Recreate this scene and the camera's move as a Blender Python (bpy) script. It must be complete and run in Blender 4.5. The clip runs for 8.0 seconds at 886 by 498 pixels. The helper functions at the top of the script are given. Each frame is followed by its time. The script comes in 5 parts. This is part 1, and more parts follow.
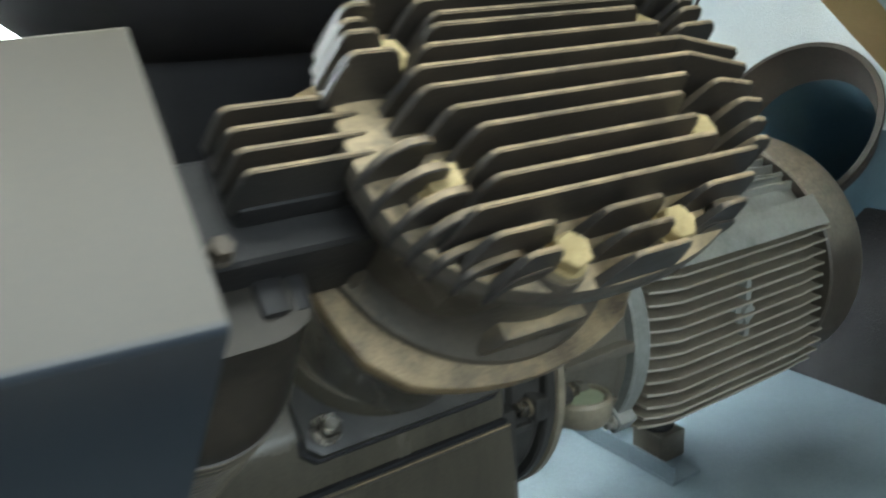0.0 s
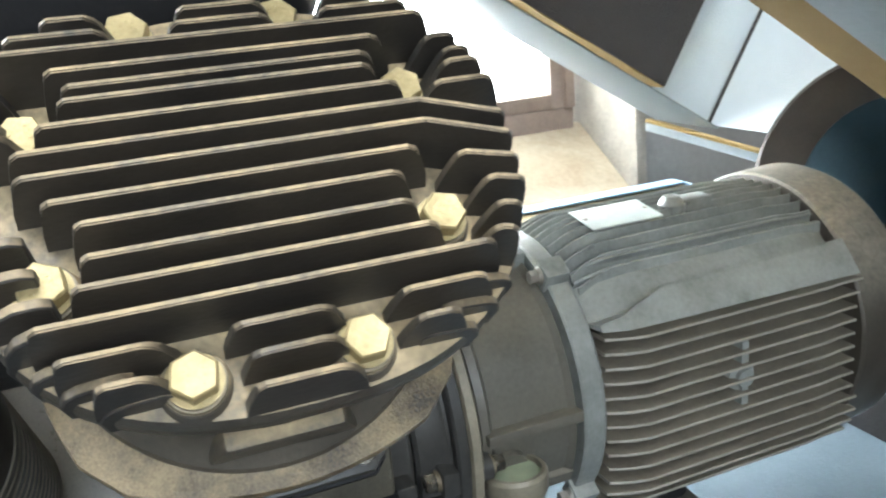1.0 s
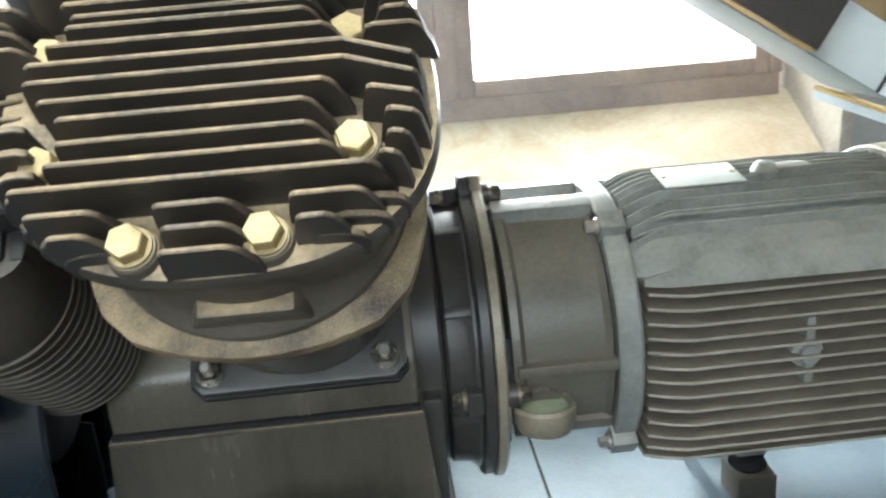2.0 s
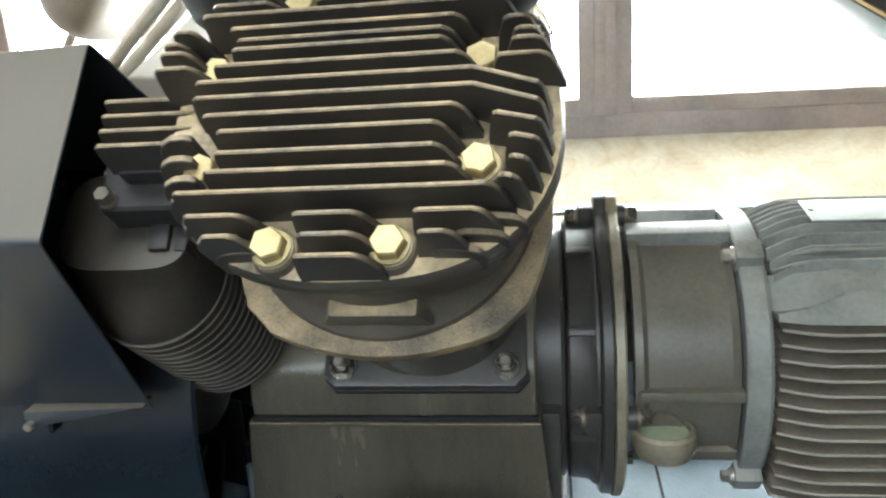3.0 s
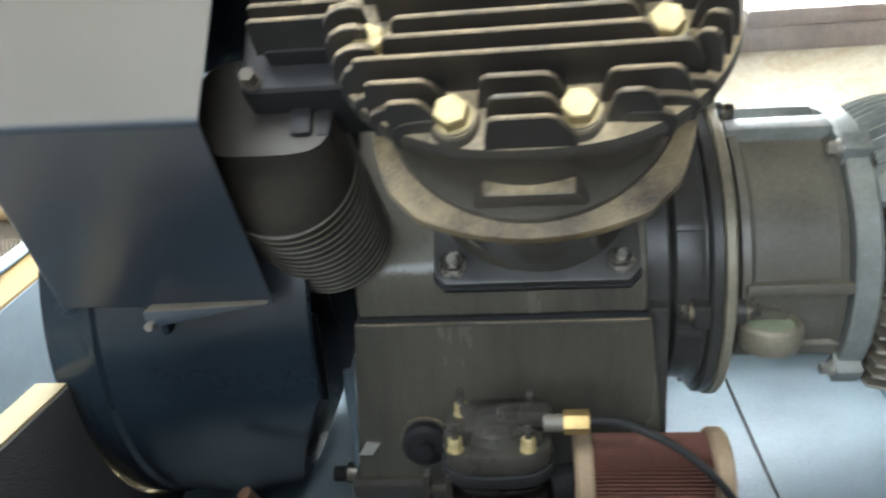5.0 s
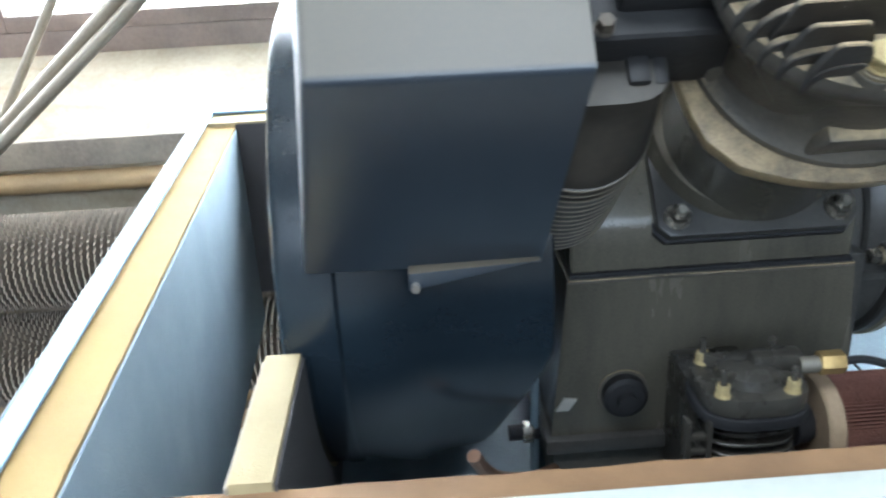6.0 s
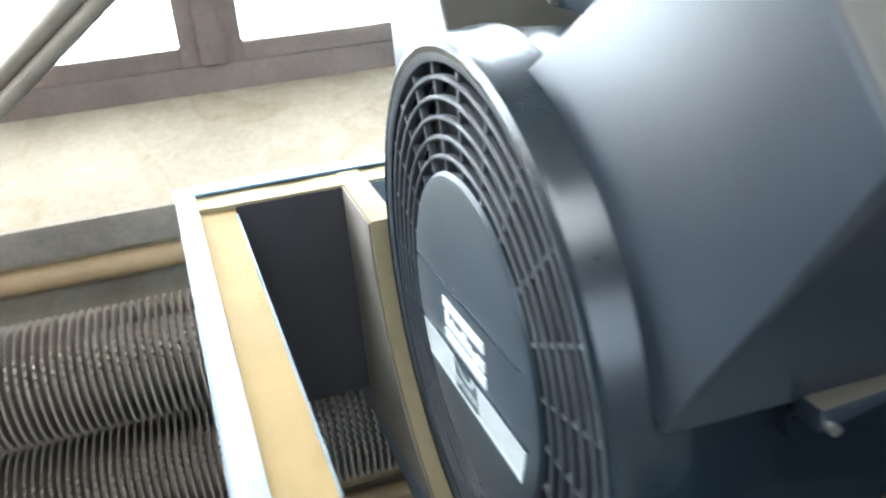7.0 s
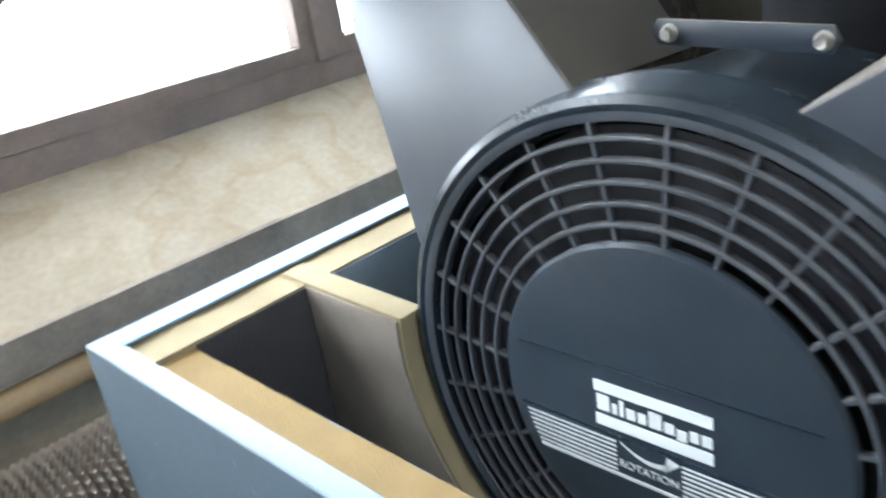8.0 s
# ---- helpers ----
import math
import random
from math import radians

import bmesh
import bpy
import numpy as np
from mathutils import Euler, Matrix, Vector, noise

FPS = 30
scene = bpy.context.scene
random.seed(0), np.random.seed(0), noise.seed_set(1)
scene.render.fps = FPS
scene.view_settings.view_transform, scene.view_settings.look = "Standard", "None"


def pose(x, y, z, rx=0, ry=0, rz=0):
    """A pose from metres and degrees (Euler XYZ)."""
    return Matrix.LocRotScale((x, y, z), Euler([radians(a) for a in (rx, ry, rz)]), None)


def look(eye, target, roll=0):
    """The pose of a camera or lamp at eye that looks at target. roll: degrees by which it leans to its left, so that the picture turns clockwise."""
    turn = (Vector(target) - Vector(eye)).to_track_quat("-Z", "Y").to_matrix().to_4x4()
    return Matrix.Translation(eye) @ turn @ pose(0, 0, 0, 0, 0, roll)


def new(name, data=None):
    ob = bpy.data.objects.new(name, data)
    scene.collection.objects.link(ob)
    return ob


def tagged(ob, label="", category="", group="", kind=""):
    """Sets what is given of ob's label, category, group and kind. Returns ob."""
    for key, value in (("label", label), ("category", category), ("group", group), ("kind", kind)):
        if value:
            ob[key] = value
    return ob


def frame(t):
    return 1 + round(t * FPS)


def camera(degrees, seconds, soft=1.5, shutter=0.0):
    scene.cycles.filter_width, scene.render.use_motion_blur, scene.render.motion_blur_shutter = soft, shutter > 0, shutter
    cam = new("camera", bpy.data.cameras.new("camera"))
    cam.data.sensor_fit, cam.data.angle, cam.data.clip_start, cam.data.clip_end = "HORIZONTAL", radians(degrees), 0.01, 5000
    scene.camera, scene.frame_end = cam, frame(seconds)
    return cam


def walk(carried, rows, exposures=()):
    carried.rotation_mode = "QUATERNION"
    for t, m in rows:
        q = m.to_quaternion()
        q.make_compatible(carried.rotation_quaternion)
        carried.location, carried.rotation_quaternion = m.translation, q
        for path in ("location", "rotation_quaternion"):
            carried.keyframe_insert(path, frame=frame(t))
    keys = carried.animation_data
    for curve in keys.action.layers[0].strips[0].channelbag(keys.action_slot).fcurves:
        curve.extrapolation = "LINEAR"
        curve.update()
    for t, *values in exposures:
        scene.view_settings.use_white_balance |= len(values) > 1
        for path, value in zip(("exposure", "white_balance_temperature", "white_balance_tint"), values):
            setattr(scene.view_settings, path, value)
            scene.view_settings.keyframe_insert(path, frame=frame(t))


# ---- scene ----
cam = camera(56.46, 8.0, soft=2.2, shutter=0.4)
PATH = [
    (0, (-0.2117, -0.4849, 0.7208), (0.3057, 0.3190, 0.4274), -3.29),
    (0.3, (-0.0858, -0.4818, 0.7215), (0.3976, 0.3431, 0.4284), -3.85),
    (0.5, (-0.0253, -0.4877, 0.7252), (0.4308, 0.3536, 0.4351), -4.53),
    (0.6, (-0.0036, -0.4919, 0.7267), (0.4364, 0.3591, 0.4398), -4.61),
    (1, (0.0643, -0.5236, 0.7334), (0.4065, 0.3722, 0.4497), -5.33),
    (1.2, (0.1045, -0.5497, 0.7357), (0.3906, 0.3651, 0.4506), -5.43),
    (2.3, (0.2579, -0.6506, 0.7094), (0.2435, 0.3000, 0.3992), -4.07),
    (2.5, (0.2627, -0.6466, 0.7088), (0.2099, 0.3037, 0.4019), -3.86),
    (3, (0.2600, -0.6645, 0.7293), (0.1323, 0.2848, 0.4420), -3.63),
    (3.5, (0.2683, -0.6906, 0.7298), (0.1008, 0.2562, 0.4549), -3.49),
    (4, (0.2614, -0.7020, 0.7350), (0.0774, 0.2384, 0.4493), -3.48),
    (4.2, (0.2557, -0.7032, 0.7295), (0.0849, 0.2373, 0.4356), -3.47),
    (5.3, (0.0051, -0.6801, 0.6823), (-0.0609, 0.2439, 0.3058), -3.92),
    (5.5, (-0.0953, -0.6981, 0.6892), (-0.1192, 0.2231, 0.3009), -3.15),
    (6, (-0.2315, -0.6878, 0.6941), (-0.2041, 0.2298, 0.2977), -3.13),
    (6.5, (-0.4172, -0.5470, 0.6729), (-0.3040, 0.3740, 0.3003), -2.58),
    (7, (-0.5836, -0.3564, 0.6878), (-0.3232, 0.5314, 0.3085), -5.47),
    (7.5, (-0.7923, -0.2201, 0.7163), (-0.3386, 0.5845, 0.3334), -7.41),
    (7.8, (-0.8632, -0.1153, 0.7364), (-0.3075, 0.6200, 0.3484), -8.56),
    (8, (-0.8850, -0.0098, 0.7436), (-0.2602, 0.6640, 0.3493), -9.03),
]
EXPOSURES = [(0, 0.1, 6000, 0), (0.5, 0.2, 6500, 3), (1, 0.58, 5950, 6), (2.5, 0.5, 6150, 4), (4.2, 0.45, 6150, 4), (5.5, 0.62, 5650, 6), (6, 0.52, 5450, 5), (6.5, 0.38, 5500, 3), (7, 0.1, 5600, 5), (7.5, -0.22, 5550, 8), (8, -0.48, 5650, 8)]
walk(cam, [(t, look(eye, target, roll)) for t, eye, target, roll in PATH], EXPOSURES)

# ---- world, daylight and lamps ----
world = bpy.data.worlds.new("world")
scene.world = world
world.use_nodes = True
wn = world.node_tree.nodes
sky = wn.new("ShaderNodeTexSky")
sky.sky_type, sky.sun_disc = "NISHITA", False
sky.sun_elevation, sky.sun_rotation = radians(42), radians(200)
world.node_tree.links.new(sky.outputs[0], wn["Background"].inputs[0])
wn["Background"].inputs[1].default_value = 0.12
scene.view_settings.exposure = 0.0


def sun_lamp():
    lamp = bpy.data.lights.new("sun", "SUN")
    lamp.energy, lamp.angle, lamp.color = 3.0, radians(0.5), (1.0, 0.95, 0.87)
    ob = new("sun", lamp)
    ob.matrix_world = look((0, 0, 6), (1.2, -3.0, 2.0))
    return ob


def window_lamp(x, y, z, w, h, aim, power, colour):
    """Sky light through a window's opening; the west one is an added fill."""
    lamp = bpy.data.lights.new("window_light", "AREA")
    lamp.shape, lamp.size, lamp.size_y, lamp.energy, lamp.color = "RECTANGLE", w, h, power, colour
    ob = new("window_light", lamp)
    ob.matrix_world = look((x, y, z), aim)
    return ob


sun_lamp()
window_lamp(-0.5, 1.93, 1.35, 3.4, 1.7, (-0.5, 0.0, 1.0), 170, (0.95, 0.985, 1.0))
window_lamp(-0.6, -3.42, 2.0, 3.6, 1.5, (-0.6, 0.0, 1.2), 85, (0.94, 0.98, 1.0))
window_lamp(-0.3, -1.35, 3.22, 2.6, 1.3, (-0.3, -1.349, 0.0), 135, (1.0, 0.97, 0.91))
# west fill, added to lift the sheets that face it; no window known there
window_lamp(-4.96, 0.1, 1.75, 2.4, 1.3, (0.0, 0.1, 0.9), 70, (0.96, 0.985, 1.0))

# ---- materials ----


def rgb(c):
    return (c[0], c[1], c[2], 1.0)


def material(name, base, dark, rough=0.5, metal=0.0, grain=60.0, blotch=6.0, bump=0.05, dust=None, dust_amount=0.0, spread=0.5, spec=0.5, flecks=None, even=False, sheen=0.12, streak=1.0, film=0.0):
    """Two-scale procedural surface: blotches between base and dark, a fine grain, dust on faces that look up."""
    m = bpy.data.materials.new(name)
    m.use_nodes = True
    n, l = m.node_tree.nodes, m.node_tree.links
    bsdf = n["Principled BSDF"]
    co = n.new("ShaderNodeTexCoord")
    big, fine = n.new("ShaderNodeTexNoise"), n.new("ShaderNodeTexNoise")
    big.inputs["Scale"].default_value, big.inputs["Detail"].default_value, big.inputs["Roughness"].default_value = blotch, 6, 0.65
    fine.inputs["Scale"].default_value, fine.inputs["Detail"].default_value = grain, 5
    info = n.new("ShaderNodeObjectInfo")
    shift = n.new("ShaderNodeVectorMath")
    shift.operation = "MULTIPLY_ADD"
    shift.inputs[1].default_value = (7, 5, 3)
    l.new(info.outputs["Random"], shift.inputs[0])
    l.new(co.outputs["Object"], shift.inputs[2])
    run = n.new("ShaderNodeVectorMath")  # drawn out down the face where oil has run
    run.operation = "MULTIPLY"
    run.inputs[1].default_value = (1, 1, streak)
    l.new(shift.outputs[0], run.inputs[0])
    l.new(run.outputs[0], big.inputs["Vector"])
    l.new(shift.outputs[0], fine.inputs["Vector"])
    ramp = n.new("ShaderNodeValToRGB")
    ramp.color_ramp.elements[0].position, ramp.color_ramp.elements[1].position = 0.5 - spread / 2, 0.5 + spread / 2
    ramp.color_ramp.elements[0].color, ramp.color_ramp.elements[1].color = rgb(dark), rgb(base)
    mixv = n.new("ShaderNodeMath")
    mixv.operation = "MULTIPLY_ADD"
    mixv.inputs[1].default_value = 0.3
    l.new(fine.outputs[0], mixv.inputs[0])
    part_big = n.new("ShaderNodeMath")
    part_big.operation = "MULTIPLY_ADD"
    part_big.inputs[1].default_value, part_big.inputs[2].default_value = 0.85, -0.075
    l.new(big.outputs[0], part_big.inputs[0])
    l.new(part_big.outputs[0], mixv.inputs[2])
    l.new(mixv.outputs[0], ramp.inputs[0])
    colour = ramp.outputs[0]
    rough_map = n.new("ShaderNodeMapRange")
    rough_map.inputs["To Min"].default_value, rough_map.inputs["To Max"].default_value = max(rough - sheen, 0.05), min(rough + sheen, 1)
    l.new(big.outputs[0], rough_map.inputs[0])
    rough_out = rough_map.outputs[0]
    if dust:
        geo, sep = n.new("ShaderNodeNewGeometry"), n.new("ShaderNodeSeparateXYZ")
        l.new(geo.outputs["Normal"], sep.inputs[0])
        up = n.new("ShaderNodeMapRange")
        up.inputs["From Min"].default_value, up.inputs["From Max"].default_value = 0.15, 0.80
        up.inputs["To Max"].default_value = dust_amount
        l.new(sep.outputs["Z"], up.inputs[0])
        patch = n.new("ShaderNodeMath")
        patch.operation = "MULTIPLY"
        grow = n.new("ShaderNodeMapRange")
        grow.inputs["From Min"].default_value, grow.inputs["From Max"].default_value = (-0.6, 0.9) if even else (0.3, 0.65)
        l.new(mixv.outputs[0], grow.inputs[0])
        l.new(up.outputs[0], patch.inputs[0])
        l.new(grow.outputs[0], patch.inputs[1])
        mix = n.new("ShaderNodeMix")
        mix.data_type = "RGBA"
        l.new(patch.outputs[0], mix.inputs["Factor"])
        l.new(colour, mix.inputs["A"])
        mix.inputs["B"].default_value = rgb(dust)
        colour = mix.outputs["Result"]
        dull = n.new("ShaderNodeMix")
        dull.inputs["B"].default_value = 0.85
        l.new(patch.outputs[0], dull.inputs["Factor"])
        l.new(rough_out, dull.inputs["A"])
        rough_out = dull.outputs["Result"]
        matt = n.new("ShaderNodeMix")
        matt.inputs["A"].default_value, matt.inputs["B"].default_value = spec, 0.1
        l.new(patch.outputs[0], matt.inputs["Factor"])
        l.new(matt.outputs["Result"], bsdf.inputs["Specular IOR Level"])
    if flecks:
        speck, pick = n.new("ShaderNodeTexNoise"), n.new("ShaderNodeMapRange")
        speck.inputs["Scale"].default_value, speck.inputs["Detail"].default_value = flecks, 4
        stretch = n.new("ShaderNodeVectorMath")
        stretch.operation = "MULTIPLY"
        stretch.inputs[1].default_value = (1.0, 2.6, 1.5)
        l.new(shift.outputs[0], stretch.inputs[0])
        l.new(stretch.outputs[0], speck.inputs["Vector"])
        pick.inputs["From Min"].default_value, pick.inputs["From Max"].default_value, pick.inputs["To Max"].default_value = 0.64, 0.72, 0.16
        l.new(speck.outputs[0], pick.inputs[0])
        worn = n.new("ShaderNodeMix")
        worn.data_type = "RGBA"
        l.new(pick.outputs[0], worn.inputs["Factor"])
        l.new(colour, worn.inputs["A"])
        worn.inputs["B"].default_value = (0.36, 0.35, 0.32, 1)
        colour = worn.outputs["Result"]
    l.new(colour, bsdf.inputs["Base Color"])
    l.new(rough_out, bsdf.inputs["Roughness"])
    bsdf.inputs["Metallic"].default_value = metal
    bsdf.inputs["Sheen Weight"].default_value, bsdf.inputs["Sheen Roughness"].default_value = film, 0.45  # a thin film of dust
    bsdf.inputs["Specular IOR Level"].default_value = spec
    bp = n.new("ShaderNodeBump")
    bp.inputs["Strength"].default_value, bp.inputs["Distance"].default_value = bump * 4, 0.002
    l.new(fine.outputs[0], bp.inputs["Height"])
    l.new(bp.outputs[0], bsdf.inputs["Normal"])
    return m


DUST = (0.30, 0.25, 0.17)
cast = material("black_cast_iron", (0.092, 0.080, 0.062), (0.028, 0.026, 0.023), 0.38, 0.0, 220, 10, 0.06, (0.58, 0.45, 0.265), 1.15)
dark_cast = material("dark_side_casting", (0.066, 0.062, 0.056), (0.022, 0.022, 0.021), 0.34, 0.0, 160, 9, 0.025, spec=0.38)
oily = material("oily_cast_iron", (0.128, 0.115, 0.086), (0.030, 0.029, 0.025), 0.25, 0.0, 420, 11, 0.012, DUST, 0.3, 0.7, streak=0.22)
# small head and lug: near-black, with no dust layer
near_black_cast = material("near_black_cast_iron", (0.030, 0.029, 0.029), (0.012, 0.012, 0.013), 0.55, 0.0, 160, 12, 0.06, spec=0.25)
fin_mat = material("black_fin_paint", (0.044, 0.040, 0.036), (0.017, 0.017, 0.017), 0.42, 0.0, 260, 20, 0.03, (0.54, 0.41, 0.24), 0.78)
dusty_plate = material("dusty_plate", (0.31, 0.235, 0.13), (0.045, 0.032, 0.020), 0.36, 0.0, 520, 22, 0.12, (0.42, 0.33, 0.20), 0.15, 0.30)
zinc = material("yellow_zinc", (0.44, 0.36, 0.185), (0.26, 0.205, 0.10), 0.45, 0.4, 420, 60, 0.08, spread=0.35)
steel = material("bright_steel", (0.55, 0.52, 0.46), (0.33, 0.31, 0.28), 0.35, 0.85, 150, 40, 0.04)
dull_steel = material("dull_greasy_steel", (0.25, 0.23, 0.195), (0.09, 0.083, 0.07), 0.26, 0.8, 150, 60, 0.04)
drum_black = material("matt_black_drum_paint", (0.016, 0.015, 0.016), (0.009, 0.009, 0.010), 0.75, 0.0, 200, 8, 0.03, spec=0.2)
brass = material("brass", (0.58, 0.41, 0.17), (0.34, 0.24, 0.10), 0.48, 0.8, 150, 40, 0.04)
copper = material("copper", (0.40, 0.24, 0.16), (0.22, 0.14, 0.10), 0.4, 0.9, 150, 30, 0.04)
motor_paint = material("grey_motor_paint", (0.285, 0.298, 0.28), (0.118, 0.120, 0.110), 0.31, 0.0, 180, 14, 0.05, (0.37, 0.365, 0.33), 0.35)
bell_paint = material("grey_bell_paint", (0.145, 0.132, 0.105), (0.062, 0.057, 0.046), 0.36, 0.0, 180, 6, 0.03, (0.30, 0.27, 0.21), 0.3)
# casing darker than the fins; side fins browner than the top ones
motor_core = material("dark_brown_motor_casing", (0.090, 0.072, 0.052), (0.036, 0.029, 0.021), 0.6, 0.0, 180, 12, 0.06)
fin_brown = material("brown_motor_fin_paint", (0.21, 0.185, 0.145), (0.085, 0.070, 0.052), 0.42, 0.0, 200, 11, 0.05, (0.29, 0.255, 0.19), 0.5)
# grey cowl whose shade is put into a dark base; dust on top
cowl_paint = material("shaded_dusty_cowl_paint", (0.075, 0.063, 0.048), (0.034, 0.029, 0.023), 0.36, 0.0, 160, 8, 0.03, (0.40, 0.36, 0.29), 0.9)
# side fins' outer edges, paler as if caught by light from above
fin_tip = material("lit_tan_fin_edge", (0.34, 0.315, 0.26), (0.16, 0.145, 0.115), 0.45, 0.0, 200, 14, 0.04)
neck_cast = material("oily_brown_neck_casting", (0.046, 0.039, 0.030), (0.016, 0.015, 0.013), 0.46, 0.0, 140, 14, 0.03, spec=0.3)
flange_edge = material("worn_flange_edge", (0.30, 0.265, 0.195), (0.13, 0.114, 0.084), 0.4, 0.1, 160, 16, 0.04)
fan_grey = material("dark_fan_plastic", (0.014, 0.014, 0.018), (0.008, 0.008, 0.011), 0.6, 0.0, 200, 8, 0.03)
# rim light on the barrel rings' edges, put into the colour
rim_lit_edge = material("rim_lit_bright_edge", (0.22, 0.195, 0.15), (0.10, 0.088, 0.068), 0.4, 0.2, 200, 30, 0.04)
pale_plate = material("pale_green_plate_enamel", (0.62, 0.67, 0.64), (0.46, 0.50, 0.48), 0.4, 0.0, 150, 30, 0.02)
tube_steel = material("dull_weathered_tube", (0.40, 0.345, 0.265), (0.24, 0.20, 0.15), 0.45, 0.35, 150, 14, 0.03)
plate_alu = material("aluminium_plate", (0.60, 0.58, 0.53), (0.42, 0.40, 0.36), 0.4, 0.6, 150, 30, 0.02)
drum_plastic = material("black_drum_plastic", (0.012, 0.019, 0.026), (0.008, 0.012, 0.017), 0.24, 0.0, 300, 7, 0.0, (0.20, 0.20, 0.19), 0.05, spec=0.5, sheen=0.05)
hub_plastic = material("dusty_hub_plastic", (0.024, 0.033, 0.042), (0.010, 0.016, 0.023), 0.34, 0.0, 300, 7, 0.0, spec=0.4, sheen=0.08, film=0.07)
plastic = material("black_plastic_cowl", (0.016, 0.027, 0.041), (0.010, 0.017, 0.027), 0.24, 0.0, 300, 7, 0.0, (0.20, 0.20, 0.19), 0.05, spec=0.7, sheen=0.02)
grille_plastic = material("dusty_black_plastic", (0.066, 0.071, 0.079), (0.034, 0.038, 0.045), 0.42, 0.0, 300, 9, 0.03, (0.20, 0.19, 0.175), 0.4, spec=0.5)
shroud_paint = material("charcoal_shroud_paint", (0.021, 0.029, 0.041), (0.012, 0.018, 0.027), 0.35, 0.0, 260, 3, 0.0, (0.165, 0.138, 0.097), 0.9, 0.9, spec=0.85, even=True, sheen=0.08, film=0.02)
washer_steel = material("greasy_washer_steel", (0.24, 0.20, 0.13), (0.10, 0.082, 0.055), 0.4, 0.3, 150, 60, 0.05)
pump_black = material("oily_black_pump_paint", (0.060, 0.055, 0.045), (0.022, 0.021, 0.019), 0.28, 0.1, 120, 14, 0.05)
rim_grey = material("pale_grey_rim_paint", (0.46, 0.48, 0.44), (0.36, 0.38, 0.35), 0.5, 0.0, 140, 5, 0.03)
ring_brown = material("dusty_duct_rubber", (0.072, 0.061, 0.051), (0.034, 0.030, 0.027), 0.6, 0.0, 200, 10, 0.06)
rubber = material("black_rubber", (0.022, 0.022, 0.024), (0.011, 0.011, 0.012), 0.65, 0.0, 300, 20, 0.08, spec=0.25)
print_white = material("white_print", (0.72, 0.74, 0.72), (0.55, 0.57, 0.56), 0.5, 0.0, 300, 30, 0.02)
blue_steel = material("pale_blue_sheet_steel", (0.19, 0.295, 0.39), (0.14, 0.23, 0.31), 0.55, 0.0, 120, 5, 0.03, (0.40, 0.40, 0.37), 0.1)
# darker copy of the pale blue sheet, with the side's shade in its colour
shaded_blue_steel = material("shaded_blue_sheet_steel", (0.085, 0.115, 0.14), (0.06, 0.085, 0.105), 0.45, 0.0, 140, 4, 0.03, flecks=60)
grey_steel = material("grey_sheet_steel", (0.27, 0.31, 0.33), (0.19, 0.22, 0.235), 0.4, 0.0, 140, 5, 0.03)
foam = material("mustard_foam", (0.335, 0.225, 0.080), (0.23, 0.15, 0.05), 0.95, 0.0, 700, 8, 0.3)
foam_stained = material("brown_stained_foam", (0.22, 0.128, 0.062), (0.12, 0.070, 0.036), 0.95, 0.0, 900, 9, 0.08)
foam_dusty = material("dusty_foam", (0.33, 0.27, 0.15), (0.23, 0.18, 0.095), 0.95, 0.0, 600, 9, 0.2)
liner = material("grey_blue_felt_liner", (0.25, 0.305, 0.34), (0.16, 0.20, 0.235), 0.8, 0.0, 380, 7, 0.12)
divider_felt = material("brown_cream_felt", (0.33, 0.28, 0.22), (0.17, 0.14, 0.115), 0.9, 0.0, 380, 8, 0.4)
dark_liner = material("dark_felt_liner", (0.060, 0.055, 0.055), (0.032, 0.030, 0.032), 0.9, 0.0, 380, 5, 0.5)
plaster = material("stained_cream_plaster", (0.43, 0.37, 0.28), (0.265, 0.215, 0.15), 0.85, 0.0, 70, 1.7, 0.15, spread=0.34)
trim_stain = material("stained_sill_edge", (0.30, 0.25, 0.19), (0.12, 0.095, 0.075), 0.85, 0.0, 90, 7, 0.25)
jamb_stone = material("stained_grey_stone", (0.31, 0.275, 0.225), (0.15, 0.13, 0.105), 0.85, 0.0, 90, 8, 0.3)
wall_paint = material("grey_wall_plaster", (0.22, 0.21, 0.195), (0.14, 0.133, 0.122), 0.85, 0.0, 60, 2.5, 0.2)
concrete = material("grey_brown_concrete", (0.10, 0.088, 0.075), (0.05, 0.045, 0.040), 0.85, 0.0, 80, 5, 0.25)
wood = material("old_window_paint", (0.25, 0.182, 0.142), (0.13, 0.093, 0.072), 0.6, 0.0, 90, 7, 0.15)
ochre = material("ochre_painted_timber", (0.44, 0.30, 0.15), (0.26, 0.17, 0.085), 0.6, 0.0, 90, 7, 0.12)
pipe_paint = material("dusty_brown_fin_steel", (0.30, 0.245, 0.19), (0.16, 0.13, 0.10), 0.7, 0.0, 120, 12, 0.05, (0.36, 0.30, 0.23), 0.5)
pale_floor = material("pale_painted_floor", (0.19, 0.24, 0.275), (0.12, 0.155, 0.18), 0.5, 0.0, 200, 7, 0.08)
filter_paper = material("red_brown_filter_paper", (0.15, 0.062, 0.042), (0.08, 0.033, 0.024), 0.85, 0.0, 300, 20, 0.2)
filter_rim = material("tan_filter_rim", (0.30, 0.22, 0.14), (0.19, 0.135, 0.085), 0.7, 0.0, 200, 20, 0.1)
blue_felt = material("pale_blue_textured_panel", (0.66, 0.74, 0.80), (0.55, 0.63, 0.70), 0.6, 0.0, 420, 6, 0.35)
duct_blue = material("dark_blue_duct", (0.13, 0.20, 0.245), (0.075, 0.125, 0.16), 0.5, 0.0, 150, 6, 0.05)
